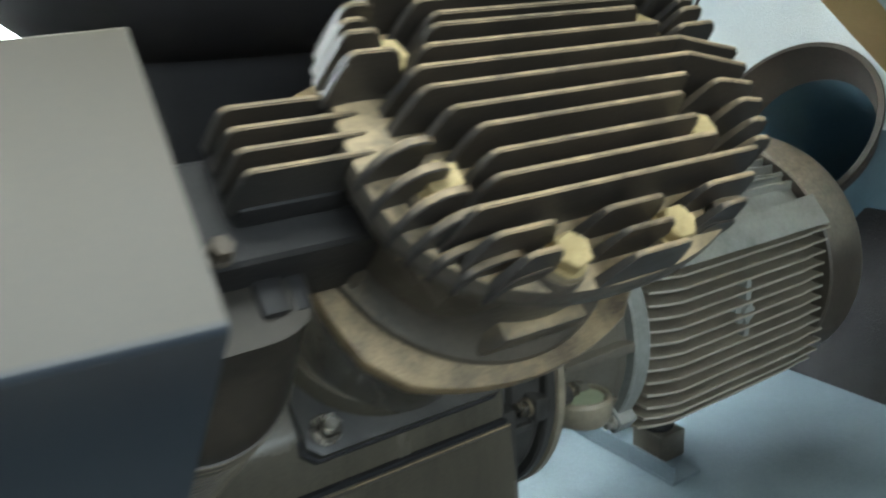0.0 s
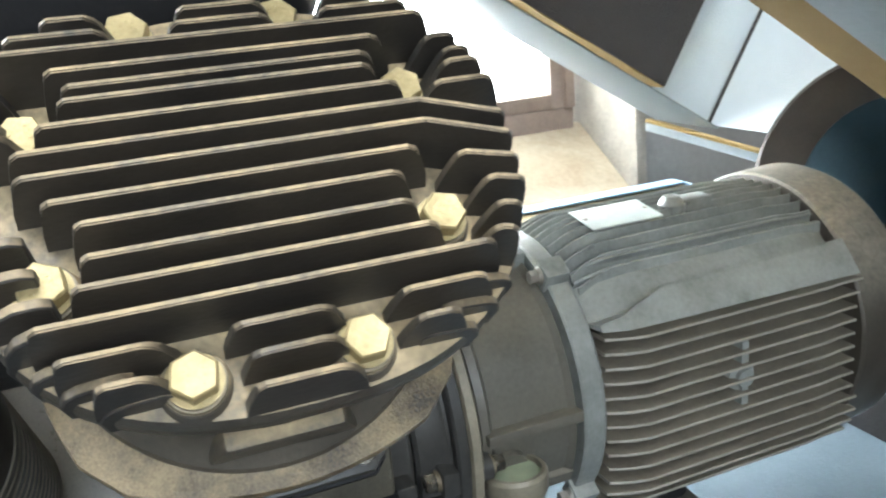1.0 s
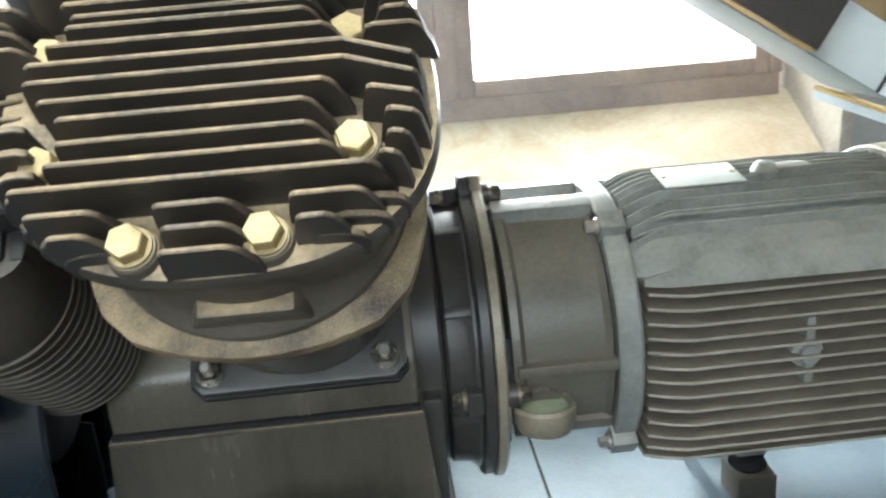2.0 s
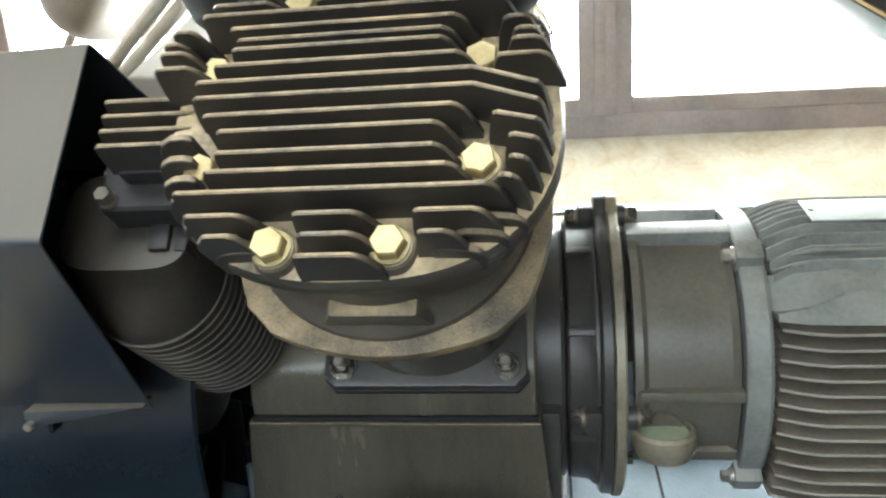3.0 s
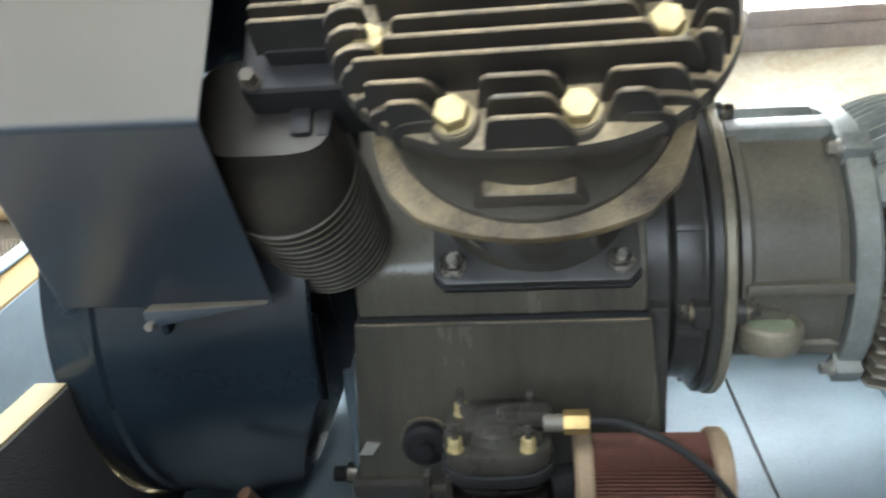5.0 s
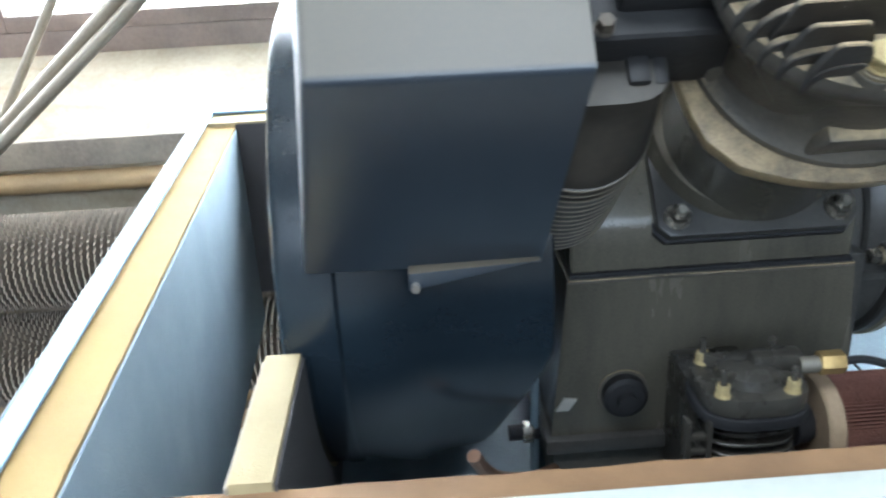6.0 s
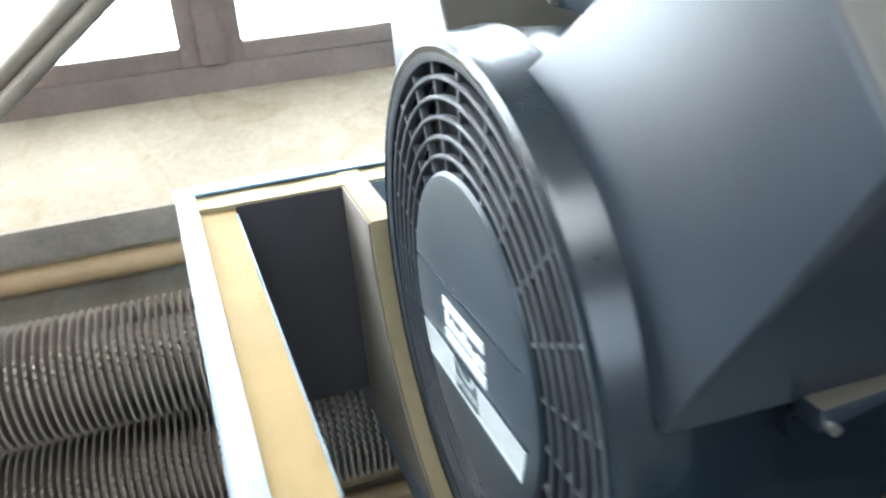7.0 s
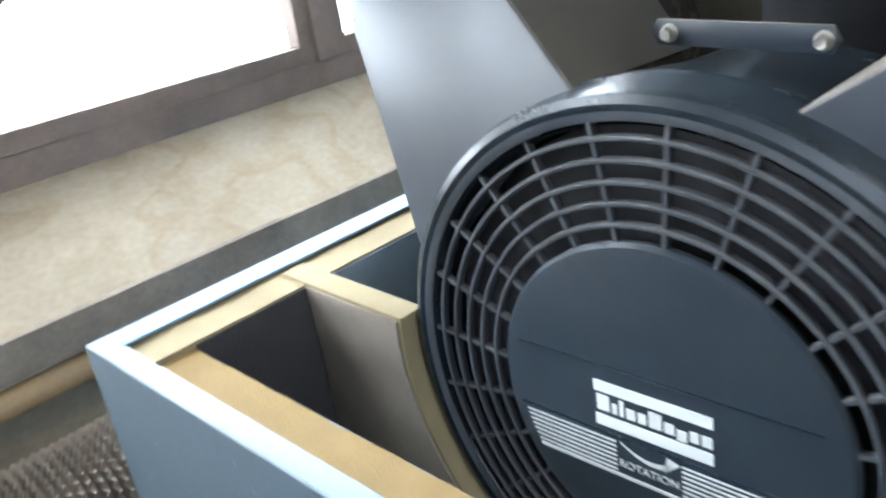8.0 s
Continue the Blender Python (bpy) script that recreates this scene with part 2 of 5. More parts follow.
grey_brown = material("grey_brown_duct_wrap", (0.20, 0.17, 0.13), (0.12, 0.10, 0.08), 0.7, 0.0, 120, 6, 0.15)
tank_paint = material("grey_green_tank_paint", (0.30, 0.36, 0.35), (0.20, 0.25, 0.25), 0.45, 0.0, 150, 8, 0.05, (0.4, 0.37, 0.3), 0.4)


def water_marks(m, scale, ring):
    """Old damp: brown outlines and pale insides over a material's colour."""
    n, l = m.node_tree.nodes, m.node_tree.links
    bsdf = n["Principled BSDF"]
    old = bsdf.inputs["Base Color"].links[0].from_socket
    co, tex = n.new("ShaderNodeTexCoord"), n.new("ShaderNodeTexNoise")
    tex.inputs["Scale"].default_value, tex.inputs["Detail"].default_value, tex.inputs["Distortion"].default_value = scale, 3, 0.6
    l.new(co.outputs["Object"], tex.inputs["Vector"])
    ramp = n.new("ShaderNodeValToRGB")
    e = ramp.color_ramp.elements
    e[0].position, e[0].color = 0.0, (1, 1, 1, 1)
    e[1].position, e[1].color = 1.0, (0.92, 0.9, 0.86, 1)
    for at, c in ((0.40, (1, 1, 1, 1)), (0.445, (0.96, 0.93, 0.88, 1)), (0.470, rgb(ring)), (0.490, (0.98, 0.97, 0.94, 1)), (0.56, (1, 0.99, 0.97, 1)), (0.59, (0.92, 0.89, 0.84, 1)), (0.61, (0.96, 0.95, 0.92, 1)), (0.70, (0.74, 0.68, 0.60, 1))):
        new_stop = e.new(at)
        new_stop.color = c
    l.new(tex.outputs[0], ramp.inputs[0])
    mix = n.new("ShaderNodeMix")
    mix.data_type, mix.blend_type = "RGBA", "MULTIPLY"
    mix.inputs["Factor"].default_value = 1.0
    l.new(old, mix.inputs["A"])
    l.new(ramp.outputs[0], mix.inputs["B"])
    l.new(mix.outputs["Result"], bsdf.inputs["Base Color"])


water_marks(plaster, 2.2, (0.88, 0.82, 0.73))


def emit(name, colour, strength):
    m = bpy.data.materials.new(name)
    m.use_nodes = True
    b = m.node_tree.nodes["Principled BSDF"]
    b.inputs["Base Color"].default_value = (0.8, 0.8, 0.8, 1)
    b.inputs["Emission Color"].default_value, b.inputs["Emission Strength"].default_value = rgb(colour), strength
    return m


def glass_material():
    m = bpy.data.materials.new("window_glass")
    m.use_nodes = True
    b = m.node_tree.nodes["Principled BSDF"]
    b.inputs["Base Color"].default_value = (0.95, 0.96, 0.95, 1)
    b.inputs["Roughness"].default_value, b.inputs["Transmission Weight"].default_value, b.inputs["IOR"].default_value = 0.0, 1.0, 1.05
    return m


glass = glass_material()
day = emit("bright_day_haze", (1.0, 0.99, 0.97), 14.0)
lens_green = material("pale_green_sight_glass", (0.40, 0.45, 0.31), (0.28, 0.32, 0.22), 0.2, 0.0, 100, 20, 0.02)

# ---- building helpers ----


def thing(name, label, category, at, group="", kind=""):
    ob = new(name)
    ob.empty_display_size = 0.05
    ob.location = at
    tagged(ob, label, category, group, kind)
    return ob


def finish(name, bm, mat, smooth=True):
    me = bpy.data.meshes.new(name)
    bmesh.ops.recalc_face_normals(bm, faces=bm.faces)
    bm.to_mesh(me)
    bm.free()
    me.materials.append(mat)
    if smooth:
        for p in me.polygons:
            p.use_smooth = True
        me.set_sharp_from_angle(angle=radians(32))
    return me


def origin_of(ob):
    """Parts are built in world metres, so only a top-level thing has an origin to undo."""
    return ob.location.copy() if ob.parent is None else Vector((0, 0, 0))


def part(name, bm, mat, parent, label="", smooth=True):
    """Links a bmesh, built in world metres, as one mesh object under a thing or a part."""
    ob = new(name, finish(name, bm, mat, smooth))
    if parent is not None:
        ob.parent = parent
        ob.matrix_parent_inverse = Matrix.Translation(-origin_of(parent))
    return tagged(ob, label)


def share(name, mesh, m, parent, label=""):
    """A part at the pose m, on a mesh that alike parts share."""
    ob = new(name, mesh)
    ob.parent = parent
    ob.matrix_parent_inverse = Matrix.Translation(-origin_of(parent))
    ob.matrix_basis = m
    return tagged(ob, label)


def setting(name, bm, mat, label, category):
    ob = new(name, finish(name, bm, mat))
    return tagged(ob, label, category, kind="structure")


def loops(bm, rings, close=True, cap=True):
    """Skins a row of rings, each a list of points."""
    vs = [[bm.verts.new(p) for p in ring] for ring in rings]
    n = len(vs[0])
    for a, b in zip(vs, vs[1:]):
        for i in range(n if close else n - 1):
            j = (i + 1) % n
            bm.faces.new((a[i], a[j], b[j], b[i]))
    if cap:
        bm.faces.new(vs[0][::-1])
        bm.faces.new(vs[-1])
    return bm


def bevelled(bm, width, segments=2, angle=25):
    if width > 0:
        edges = [e for e in bm.edges if len(e.link_faces) == 2 and e.calc_face_angle(0) > radians(angle)]
        bmesh.ops.bevel(bm, geom=edges, offset=width, segments=segments, affect="EDGES", profile=0.6, clamp_overlap=True)
    return bm


def box(x0, x1, y0, y1, z0, z1, bevel=0.002, m=None, bm=None, segments=2):
    one = bmesh.new()
    loops(one, [[(x0, y0, z), (x1, y0, z), (x1, y1, z), (x0, y1, z)] for z in (z0, z1)])
    bmesh.ops.recalc_face_normals(one, faces=one.faces)
    bevelled(one, bevel, segments)
    return merged(one, m, bm)


def merged(one, m, bm):
    if m is not None:
        one.transform(m)
    if bm is None:
        return one
    me = bpy.data.meshes.new("temporary")
    one.to_mesh(me)
    one.free()
    bm.from_mesh(me)
    bpy.data.meshes.remove(me)
    return bm


def prism(poly, a, b, axis="z", bevel=0.002, m=None, bm=None, segments=2):
    """A polygon pushed from a to b along an axis: x takes (y, z) points, y takes (x, z), z takes (x, y)."""
    put = {"x": lambda u, v, w: (w, u, v), "y": lambda u, v, w: (u, w, v), "z": lambda u, v, w: (u, v, w)}[axis]
    one = bmesh.new()
    loops(one, [[put(u, v, w) for u, v in poly] for w in (a, b)])
    bmesh.ops.recalc_face_normals(one, faces=one.faces)
    bevelled(one, bevel, segments)
    return merged(one, m, bm)


def lathe(profile, seg=48, m=None, bm=None, cap=True, a0=0.0, a1=360.0):
    """Turns (radius, height) points round z."""
    one = bmesh.new()
    whole = abs(a1 - a0) > 359
    count = seg if whole else seg + 1
    ang = [radians(a0 + (a1 - a0) * i / seg) for i in range(count)]
    rings = [[(r * math.cos(t), r * math.sin(t), z) for t in ang] for r, z in profile]
    loops(one, rings, close=whole, cap=cap and whole)
    return merged(one, m, bm)


def tube(points, radius, seg=10, bm=None, cap=True):
    """A round bar along points."""
    one = bmesh.new()
    pts = [Vector(p) for p in points]
    rings = []
    side = None
    for i, p in enumerate(pts):
        d = (pts[min(i + 1, len(pts) - 1)] - pts[max(i - 1, 0)]).normalized()
        if side is None:
            side = d.orthogonal().normalized()
        side = (side - d * side.dot(d)).normalized()
        up = d.cross(side)
        r = radius[i] if isinstance(radius, (list, tuple)) else radius
        rings.append([p + (side * math.cos(2 * math.pi * k / seg) + up * math.sin(2 * math.pi * k / seg)) * r for k in range(seg)])
    loops(one, rings, cap=cap)
    return merged(one, None, bm)


def smooth_line(points, n=10):
    """A rounded run through points."""
    pts = [Vector(p) for p in points]
    pts = [pts[0] * 2 - pts[1]] + pts + [pts[-1] * 2 - pts[-2]]
    out = []
    for a, b, c, d in zip(pts, pts[1:], pts[2:], pts[3:]):
        for k in range(n):
            t = k / n
            out.append(0.5 * (2 * b + (c - a) * t + (2 * a - 5 * b + 4 * c - d) * t * t + (3 * b - a - 3 * c + d) * t**3))
    return out + [pts[-2]]


def hexagon(r, turn=0.0):
    return [(r * math.cos(radians(60 * k + turn)), r * math.sin(radians(60 * k + turn))) for k in range(6)]


def hex_bolt_mesh(name, af, height, washer, mat, washer_mat=None, marks=False):
    """Hexagon head with a chamfered top and a washer under it; the seat at z = 0. marks: stamped bars on the top."""
    bm = bmesh.new()
    r = af / math.sqrt(3)
    w = washer * 0.2
    lathe([(washer, 0), (washer, w * 0.8), (washer * 0.97, w), (washer * 0.9, w * 1.05), (washer * 0.9, w * 1.8), (r * 0.8, w * 1.85)], 28, None, bm)
    h = hexagon(r)
    base = w * 1.8
    top = [[(x, y, base) for x, y in h], [(x, y, base + height * 0.86) for x, y in h], [(x * 0.91, y * 0.91, base + height) for x, y in h], [(x * 0.86, y * 0.86, base + height * 0.985) for x, y in h], [(x * 0.3, y * 0.3, base + height * 0.98) for x, y in h]]
    loops(bm, top)
    stamped = base + height * 0.981
    if marks:
        for x, y, wide in ((-0.0042, 0.0040, 0.0013), (-0.0014, 0.0046, 0.0011), (0.0018, 0.0044, 0.0015), (-0.0036, -0.0042, 0.0016), (0.0002, -0.0048, 0.0010), (0.0034, -0.0040, 0.0014)):
            box(x - wide / 2, x + wide / 2, y - 0.0010, y + 0.0010, stamped - 0.0004, stamped + 0.0004, 0, None, bm)
    me = finish(name, bm, mat)
    if washer_mat:
        me.materials.append(washer_mat)
        for face in me.polygons:
            if face.center.z < base - 0.0001 or math.hypot(face.center.x, face.center.y) > r * 1.01:
                face.material_index = 1
    return me


X_TURN = Matrix.Rotation(radians(90), 4, "Y")

# ---- the room ----
FLOOR = -0.78
WIN_Y, WALL_Y = 1.732, 1.45
SILL_X0, SILL_X1 = -2.6, 1.47


def room():
    setting("floor", box(-5, 5, -3.6, 2.2, FLOOR - 0.1, FLOOR, 0), concrete, "grey-brown concrete workshop floor", "floor")
    roof = box(-5, 5, -0.7, 2.2, 3.2, 3.3, 0)
    box(-5, 5, -3.6, -2.0, 3.2, 3.3, 0, None, roof)
    box(-5, -1.6, -2.0, -0.7, 3.2, 3.3, 0, None, roof)
    box(1.0, 5, -2.0, -0.7, 3.2, 3.3, 0, None, roof)
    setting("ceiling", roof, wall_paint, "grey plastered workshop ceiling with a rooflight opening", "ceiling")
    # unseen west wall; its opening is made up to let the fill in
    west = box(-5.2, -5, -3.6, 2.2, FLOOR, 1.1, 0)
    box(-5.2, -5, -3.6, 2.2, 2.4, 3.2, 0, None, west)
    box(-5.2, -5, -3.6, -1.1, 1.1, 2.4, 0, None, west)
    box(-5.2, -5, 1.3, 2.2, 1.1, 2.4, 0, None, west)
    setting("wall_west", west, wall_paint, "unseen grey plastered wall with a wide opening for light", "wall")
    setting("wall_east", box(5, 5.2, -3.6, 2.2, FLOOR, 3.2, 0), wall_paint, "grey plastered wall", "wall")
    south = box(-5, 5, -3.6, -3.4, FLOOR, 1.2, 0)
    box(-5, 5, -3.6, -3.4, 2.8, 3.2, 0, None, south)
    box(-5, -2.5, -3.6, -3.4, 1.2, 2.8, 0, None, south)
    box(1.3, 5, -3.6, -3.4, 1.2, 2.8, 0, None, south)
    setting("wall_south", south, wall_paint, "unseen grey plastered wall with a wide opening for light", "wall")
    north = box(-5, SILL_X0, WALL_Y, 2.0, FLOOR, 3.2, 0)
    box(SILL_X0, SILL_X1, WALL_Y + 0.06, 2.0, FLOOR, 0.06, 0, None, north)
    box(SILL_X0, SILL_X1, WALL_Y, 2.0, 2.50, 3.2, 0, None, north)
    setting("wall_north", north, plaster, "stained cream plaster wall below tall windows", "wall")
    setting("wall_north_2", box(SILL_X1, 5, WALL_Y, 2.0, FLOOR, 3.2, 0.01), wall_paint, "grey stone wall beyond the last window", "wall")
    sill = prism([(WALL_Y, 0.150), (WIN_Y + 0.02, 0.335), (WIN_Y + 0.24, 0.335), (WIN_Y + 0.24, 0.05), (WALL_Y + 0.02, 0.05), (WALL_Y, 0.085)], SILL_X0, SILL_X1, "x", 0.006)
    setting("window_sill", sill, plaster, "sloping cream plaster window sill with water stains", "window sill")
    setting("trim", box(SILL_X0, SILL_X1, WALL_Y - 0.012, WALL_Y + 0.03, 0.078, 0.154, 0.006), trim_stain, "grimy brown edge of the window sill", "trim")
    setting("trim", box(SILL_X1 - 0.035, SILL_X1 + 0.004, WALL_Y - 0.004, 1.99, 0.16, 2.495, 0.014), jamb_stone, "grey stone jamb beside the last window", "trim")
    setting("trim", tube([(SILL_X0, WALL_Y + 0.015, 0.035), (SILL_X1, WALL_Y + 0.015, 0.035)], 0.03, 12), ochre, "ochre painted pipe along the wall", "trim")


def window(n, x0, x1):
    """One fixed light: a sash of four bars round a pane, in a grey-brown frame."""
    z0, z1 = 0.437, 2.45
    w = thing(f"window_{n}", "grey-brown painted timber window with a clear pane", "window", ((x0 + x1) / 2, WIN_Y, z0), kind="structure")
    f = 0.045
    frame_bm = box(x0 - 0.079, x1 + 0.079, WIN_Y + 0.004, WIN_Y + 0.09, z0 - 0.12, z0 - f, 0.004)
    part("window_frame", frame_bm, wood, w, "weathered bottom rail")
    for a, b, name in ((x0 - 0.079, x0 - f, "mullion"), (x1 + f, x1 + 0.079, "mullion")):
        part(name, box(a, b, WIN_Y - 0.012, WIN_Y + 0.09, z0 - f, z1, 0.004), wood, w)
    for x, y, c, d in ((x0 - f, x0, z0 - f, z1), (x1, x1 + f, z0 - f, z1), (x0, x1, z0 - f, z0), (x0, x1, z1 - f, z1)):
        part("sash_bar", box(x, y, WIN_Y, WIN_Y + 0.05, c, d, 0.003), wood, w)
    p = part("pane", box(x0, x1, WIN_Y + 0.022, WIN_Y + 0.026, z0, z1 - f, 0), glass, w)
    p.visible_shadow = False


def finned_pipe(z, y, x0, x1, label):
    """A pipe wound with close round fins whose edges are notched all round, each turned on a little."""
    r_in, r_out, pitch, teeth = 0.08, 0.125, 0.0165, 40
    p = thing("finned_pipe", label, "heating pipe", ((x0 + x1) / 2, y, z - r_out), group="finned heating pipes")
    part("core_pipe", tube([(x0, y, z), (x1, y, z)], r_in, 20), pipe_paint, p)
    bm = bmesh.new()
    def edge(w, deep):
        out = []
        for k in range(teeth * 2):
            t = 2 * math.pi * (k + (0.25 if k % 2 else -0.25)) / (teeth * 2)
            r = r_out if k % 2 else r_out - deep
            out.append((r * math.cos(t), r * math.sin(t), w + (0.0022 if k % 2 else -0.0022)))
        return out
    ring = lambda r, w: [(r * math.cos(math.pi * k / teeth), r * math.sin(math.pi * k / teeth), w) for k in range(teeth * 2)]
    loops(bm, [ring(r_in, -0.003), ring(0.098, -0.002), edge(-0.0019, 0.018), edge(0.0019, 0.018), ring(0.098, 0.002), ring(r_in, 0.003)], cap=False)
    fin = finish("fin", bm, pipe_paint)
    for k in range(int((x1 - x0) / pitch)):
        share("fin", fin, Matrix.Translation((x0 + (k + 0.5) * pitch, y, z)) @ X_TURN @ Matrix.Rotation(radians(4.09 * k), 4, "Z"), p)


def outside():
    bm = bmesh.new()
    loops(bm, [[(-9, 5.5, z), (9, 5.5, z)] for z in (-3, 9)], close=False, cap=False)
    setting("backdrop", bm, day, "bright hazy daylight outside the windows", "backdrop")


room()
for n, (x0, x1) in enumerate(((-2.27, -1.495), (-1.345, -0.573), (-0.423, 0.354), (0.504, 1.327))):
    window(n + 1, x0, x1)
outside()
finned_pipe(-0.12, 1.29, -2.2, 0.3, "dusty brown steel heating pipe with close round fins")
finned_pipe(-0.39, 1.27, -2.2, 0.3, "dusty brown lower heating pipe with close round fins")
for z, r in ((-0.60, 0.035), (-0.70, 0.028)):
    low = new("wall_pipe", finish("wall_pipe", tube([(-2.4, 1.38, z), (1.2, 1.38, z)], r, 14), ochre))
    tagged(low, "ochre painted bare pipe along the foot of the wall", "pipe", "low pipes")
    for x in (-2.3, -0.9, 0.9):
        hold = new("pipe_bracket", finish("pipe_bracket", box(x - 0.012, x + 0.012, 1.38, WALL_Y + 0.062, z - r - 0.006, z - r + 0.004, 0.001), concrete))
        tagged(hold, "grimy steel bracket under a wall pipe", "bracket", "pipe brackets")

# ---- the sound enclosure ----
RIM = 0.343
OX, OY0, OY1 = -0.626, -0.242, 0.872
END_X = 1.12
# the rim falls towards the operator, and the left wall stands a little askew
FALL = Matrix(((1, 0, 0, 0), (0, 1, 0, 0), (0, 0.049, 1, -0.049 * OY1), (0, 0, 0, 1)))
SKEW = FALL @ Matrix(((1, -0.023, 0, 0.023 * OY1), (0, 1, 0, 0), (0, 0, 1, 0), (0, 0, 0, 1)))


def enclosure():
    e = thing("sound_enclosure", "open pale blue sheet-steel sound enclosure lined with mustard foam", "enclosure", (0.2, 0.3, -0.06))
    t = 0.003
    # left wall: sheet with a folded rim, foam behind it, a felt face
    for name, args, lab in (
        ("left_panel", (OX, OX + t, OY0, OY1, -0.10, RIM), "blue sheet-steel side with shade put into its colour"),
        ("left_rim", (OX + t, OX + 0.028, OY0 + t, OY1 - t, RIM - 0.004, RIM), "pale blue folded steel rim"),
        ("back_panel", (OX + t, END_X, OY1 - t, OY1, -0.02, RIM), "pale blue sheet-steel back"),
        ("back_rim", (OX + 0.028, END_X, OY1 - 0.042, OY1 - t, RIM - 0.004, RIM), "pale blue folded steel rim"),
        ("front_panel", (OX + t, END_X, OY0, OY0 + t, -0.06, RIM), "pale grey sheet-steel front"),
        ("front_rim", (OX + 0.028, END_X, OY0 + t, OY0 + 0.030, RIM - 0.004, RIM), "pale grey folded steel rim"),
    ):
        bm = box(*args, 0.0012)
        if not name.startswith("back"):
            bm.transform(SKEW if name.startswith("left") else FALL)
        part(name, bm, shaded_blue_steel if name == "left_panel" else rim_grey if name.startswith("front") else blue_steel, e, lab)
    fz = RIM - 0.006
    side = rough_strip(OX + t, OX + 0.076, OY0 + 0.066, OY1 - 0.1, -0.05, fz, "y", 0.012, 0.004)
    side.transform(SKEW)
    part("left_foam", side, foam, e, "mustard foam liner with a cut top")
    part("back_foam", rough_strip(OX + t, END_X, OY1 - 0.1, OY1 - t, 0.0, fz - 0.001, "x"), foam_dusty, e, "mustard foam liner with a cut top")
    strip = rough_strip(OX + t, END_X, OY0 + t, OY0 + 0.062, -0.03, fz, "x")
    strip.transform(FALL)
    part("front_foam", strip, foam_stained, e, "brown-stained foam liner with a cut top")
    side = box(OX + 0.0765, OX + 0.0795, OY0 + 0.070, OY1 - 0.104, -0.05, RIM - 0.014, 0.001)
    side.transform(SKEW)
    part("left_felt", side, liner, e, "grey-blue felt facing")
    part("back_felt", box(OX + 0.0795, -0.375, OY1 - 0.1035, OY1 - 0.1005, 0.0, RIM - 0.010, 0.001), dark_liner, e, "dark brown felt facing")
    part("back_felt", box(-0.36, END_X, OY1 - 0.1035, OY1 - 0.1005, 0.0, RIM - 0.010, 0.001), liner, e, "grey-blue felt facing")
    face = box(OX + 0.11, END_X, OY0 + 0.0625, OY0 + 0.0655, -0.03, RIM - 0.010, 0.001)
    face.transform(FALL)
    part("front_felt", face, liner, e, "grey-blue felt facing")
    # divider with a round cut-out that the fan drum sits in
    cy, cz, rc = 0.312, 0.30, 0.296
    def cut(z_from, z_to, side):
        return [(cy + side * math.sqrt(rc * rc - (z - cz) ** 2), z) for z in [z_from + (z_to - z_from) * k / 20 for k in range(21)]]
    y0, y1 = OY0 + 0.040, OY1 - 0.05
    # the last sheet is dark to stand for shade on the drum side
    for name, x0, x1, mat, lab, grow in (("divider", -0.398, -0.364, foam_dusty, "dusty cut foam divider round the fan", 0.0), ("divider_facing", -0.4015, -0.3985, divider_felt, "brown-cream felt facing of the divider", 0.004), ("divider_backing", -0.3635, -0.3605, dark_liner, "dark sheet put in as shade behind the divider", 0.003)):
        front = [(y0 + 0.02, 0.295 - grow), (y0 + 0.02, -0.03)] + [(y - grow, z) for y, z in cut(0.02, 0.290 - grow, -1)]
        back = [(y1, RIM - 0.003 - grow), (y1, RIM - 0.03), (y1 - 0.055, RIM - 0.03), (y1 - 0.055, -0.03)] + [(y + grow, z) for y, z in cut(0.02, RIM - 0.010 - grow, 1)]
        part(name, prism(front, x0 + 0.010, x1 + 0.010, "x", 0.0012), mat, e, lab)
        part(name, prism(back, x0 + 0.006, x1 + 0.006, "x", 0.0012), mat, e, lab)
    part("base_tray", box(-0.395, END_X, OY0 + 0.003, OY1 - 0.003, -0.05, -0.001, 0.002), pale_floor, e, "pale painted base tray")
    for x in (0.282, 0.418):
        part("tray_seam", box(x, x + 0.004, 0.2, OY1 - 0.12, -0.0005, 0.0012, 0), rubber, e, "dark joint in the tray")
    part("base_frame", box(-0.30, END_X - 0.05, -0.2, 0.78, FLOOR, -0.05, 0.01), grey_steel, e, "grey steel stand")
    return e


def rough_strip(x0, x1, y0, y1, z0, z1, along, step=0.012, fall=0.0):
    """Foam board whose cut top and inner edge are slightly uneven."""
    bm = bmesh.new()
    n = max(2, int(((x1 - x0) if along == "x" else (y1 - y0)) / step))
    rings = []
    for k in range(n + 1):
        f = k / n
        j = [noise.noise((k * 0.31, q * 3.1, x0 + y1)) * 0.0016 for q in range(4)]
        if along == "x":
            x = x0 + (x1 - x0) * f
            rings.append([(x, y0, z0), (x, y1, z0), (x, y1 + j[0] * 0.6, z1 + j[1]), (x, (y0 + y1) / 2, z1 + j[3]), (x, y0 + j[2] * 0.6, z1 + j[1])])
        else:
            y = y0 + (y1 - y0) * f
            rings.append([(x0, y, z0), (x1, y, z0), (x1 + j[0], y, z1 + j[1] - fall), ((x0 + x1) / 2, y, z1 + j[3] - fall * 0.45), (x0, y, z1)])
    return loops(bm, rings)


enclosure()


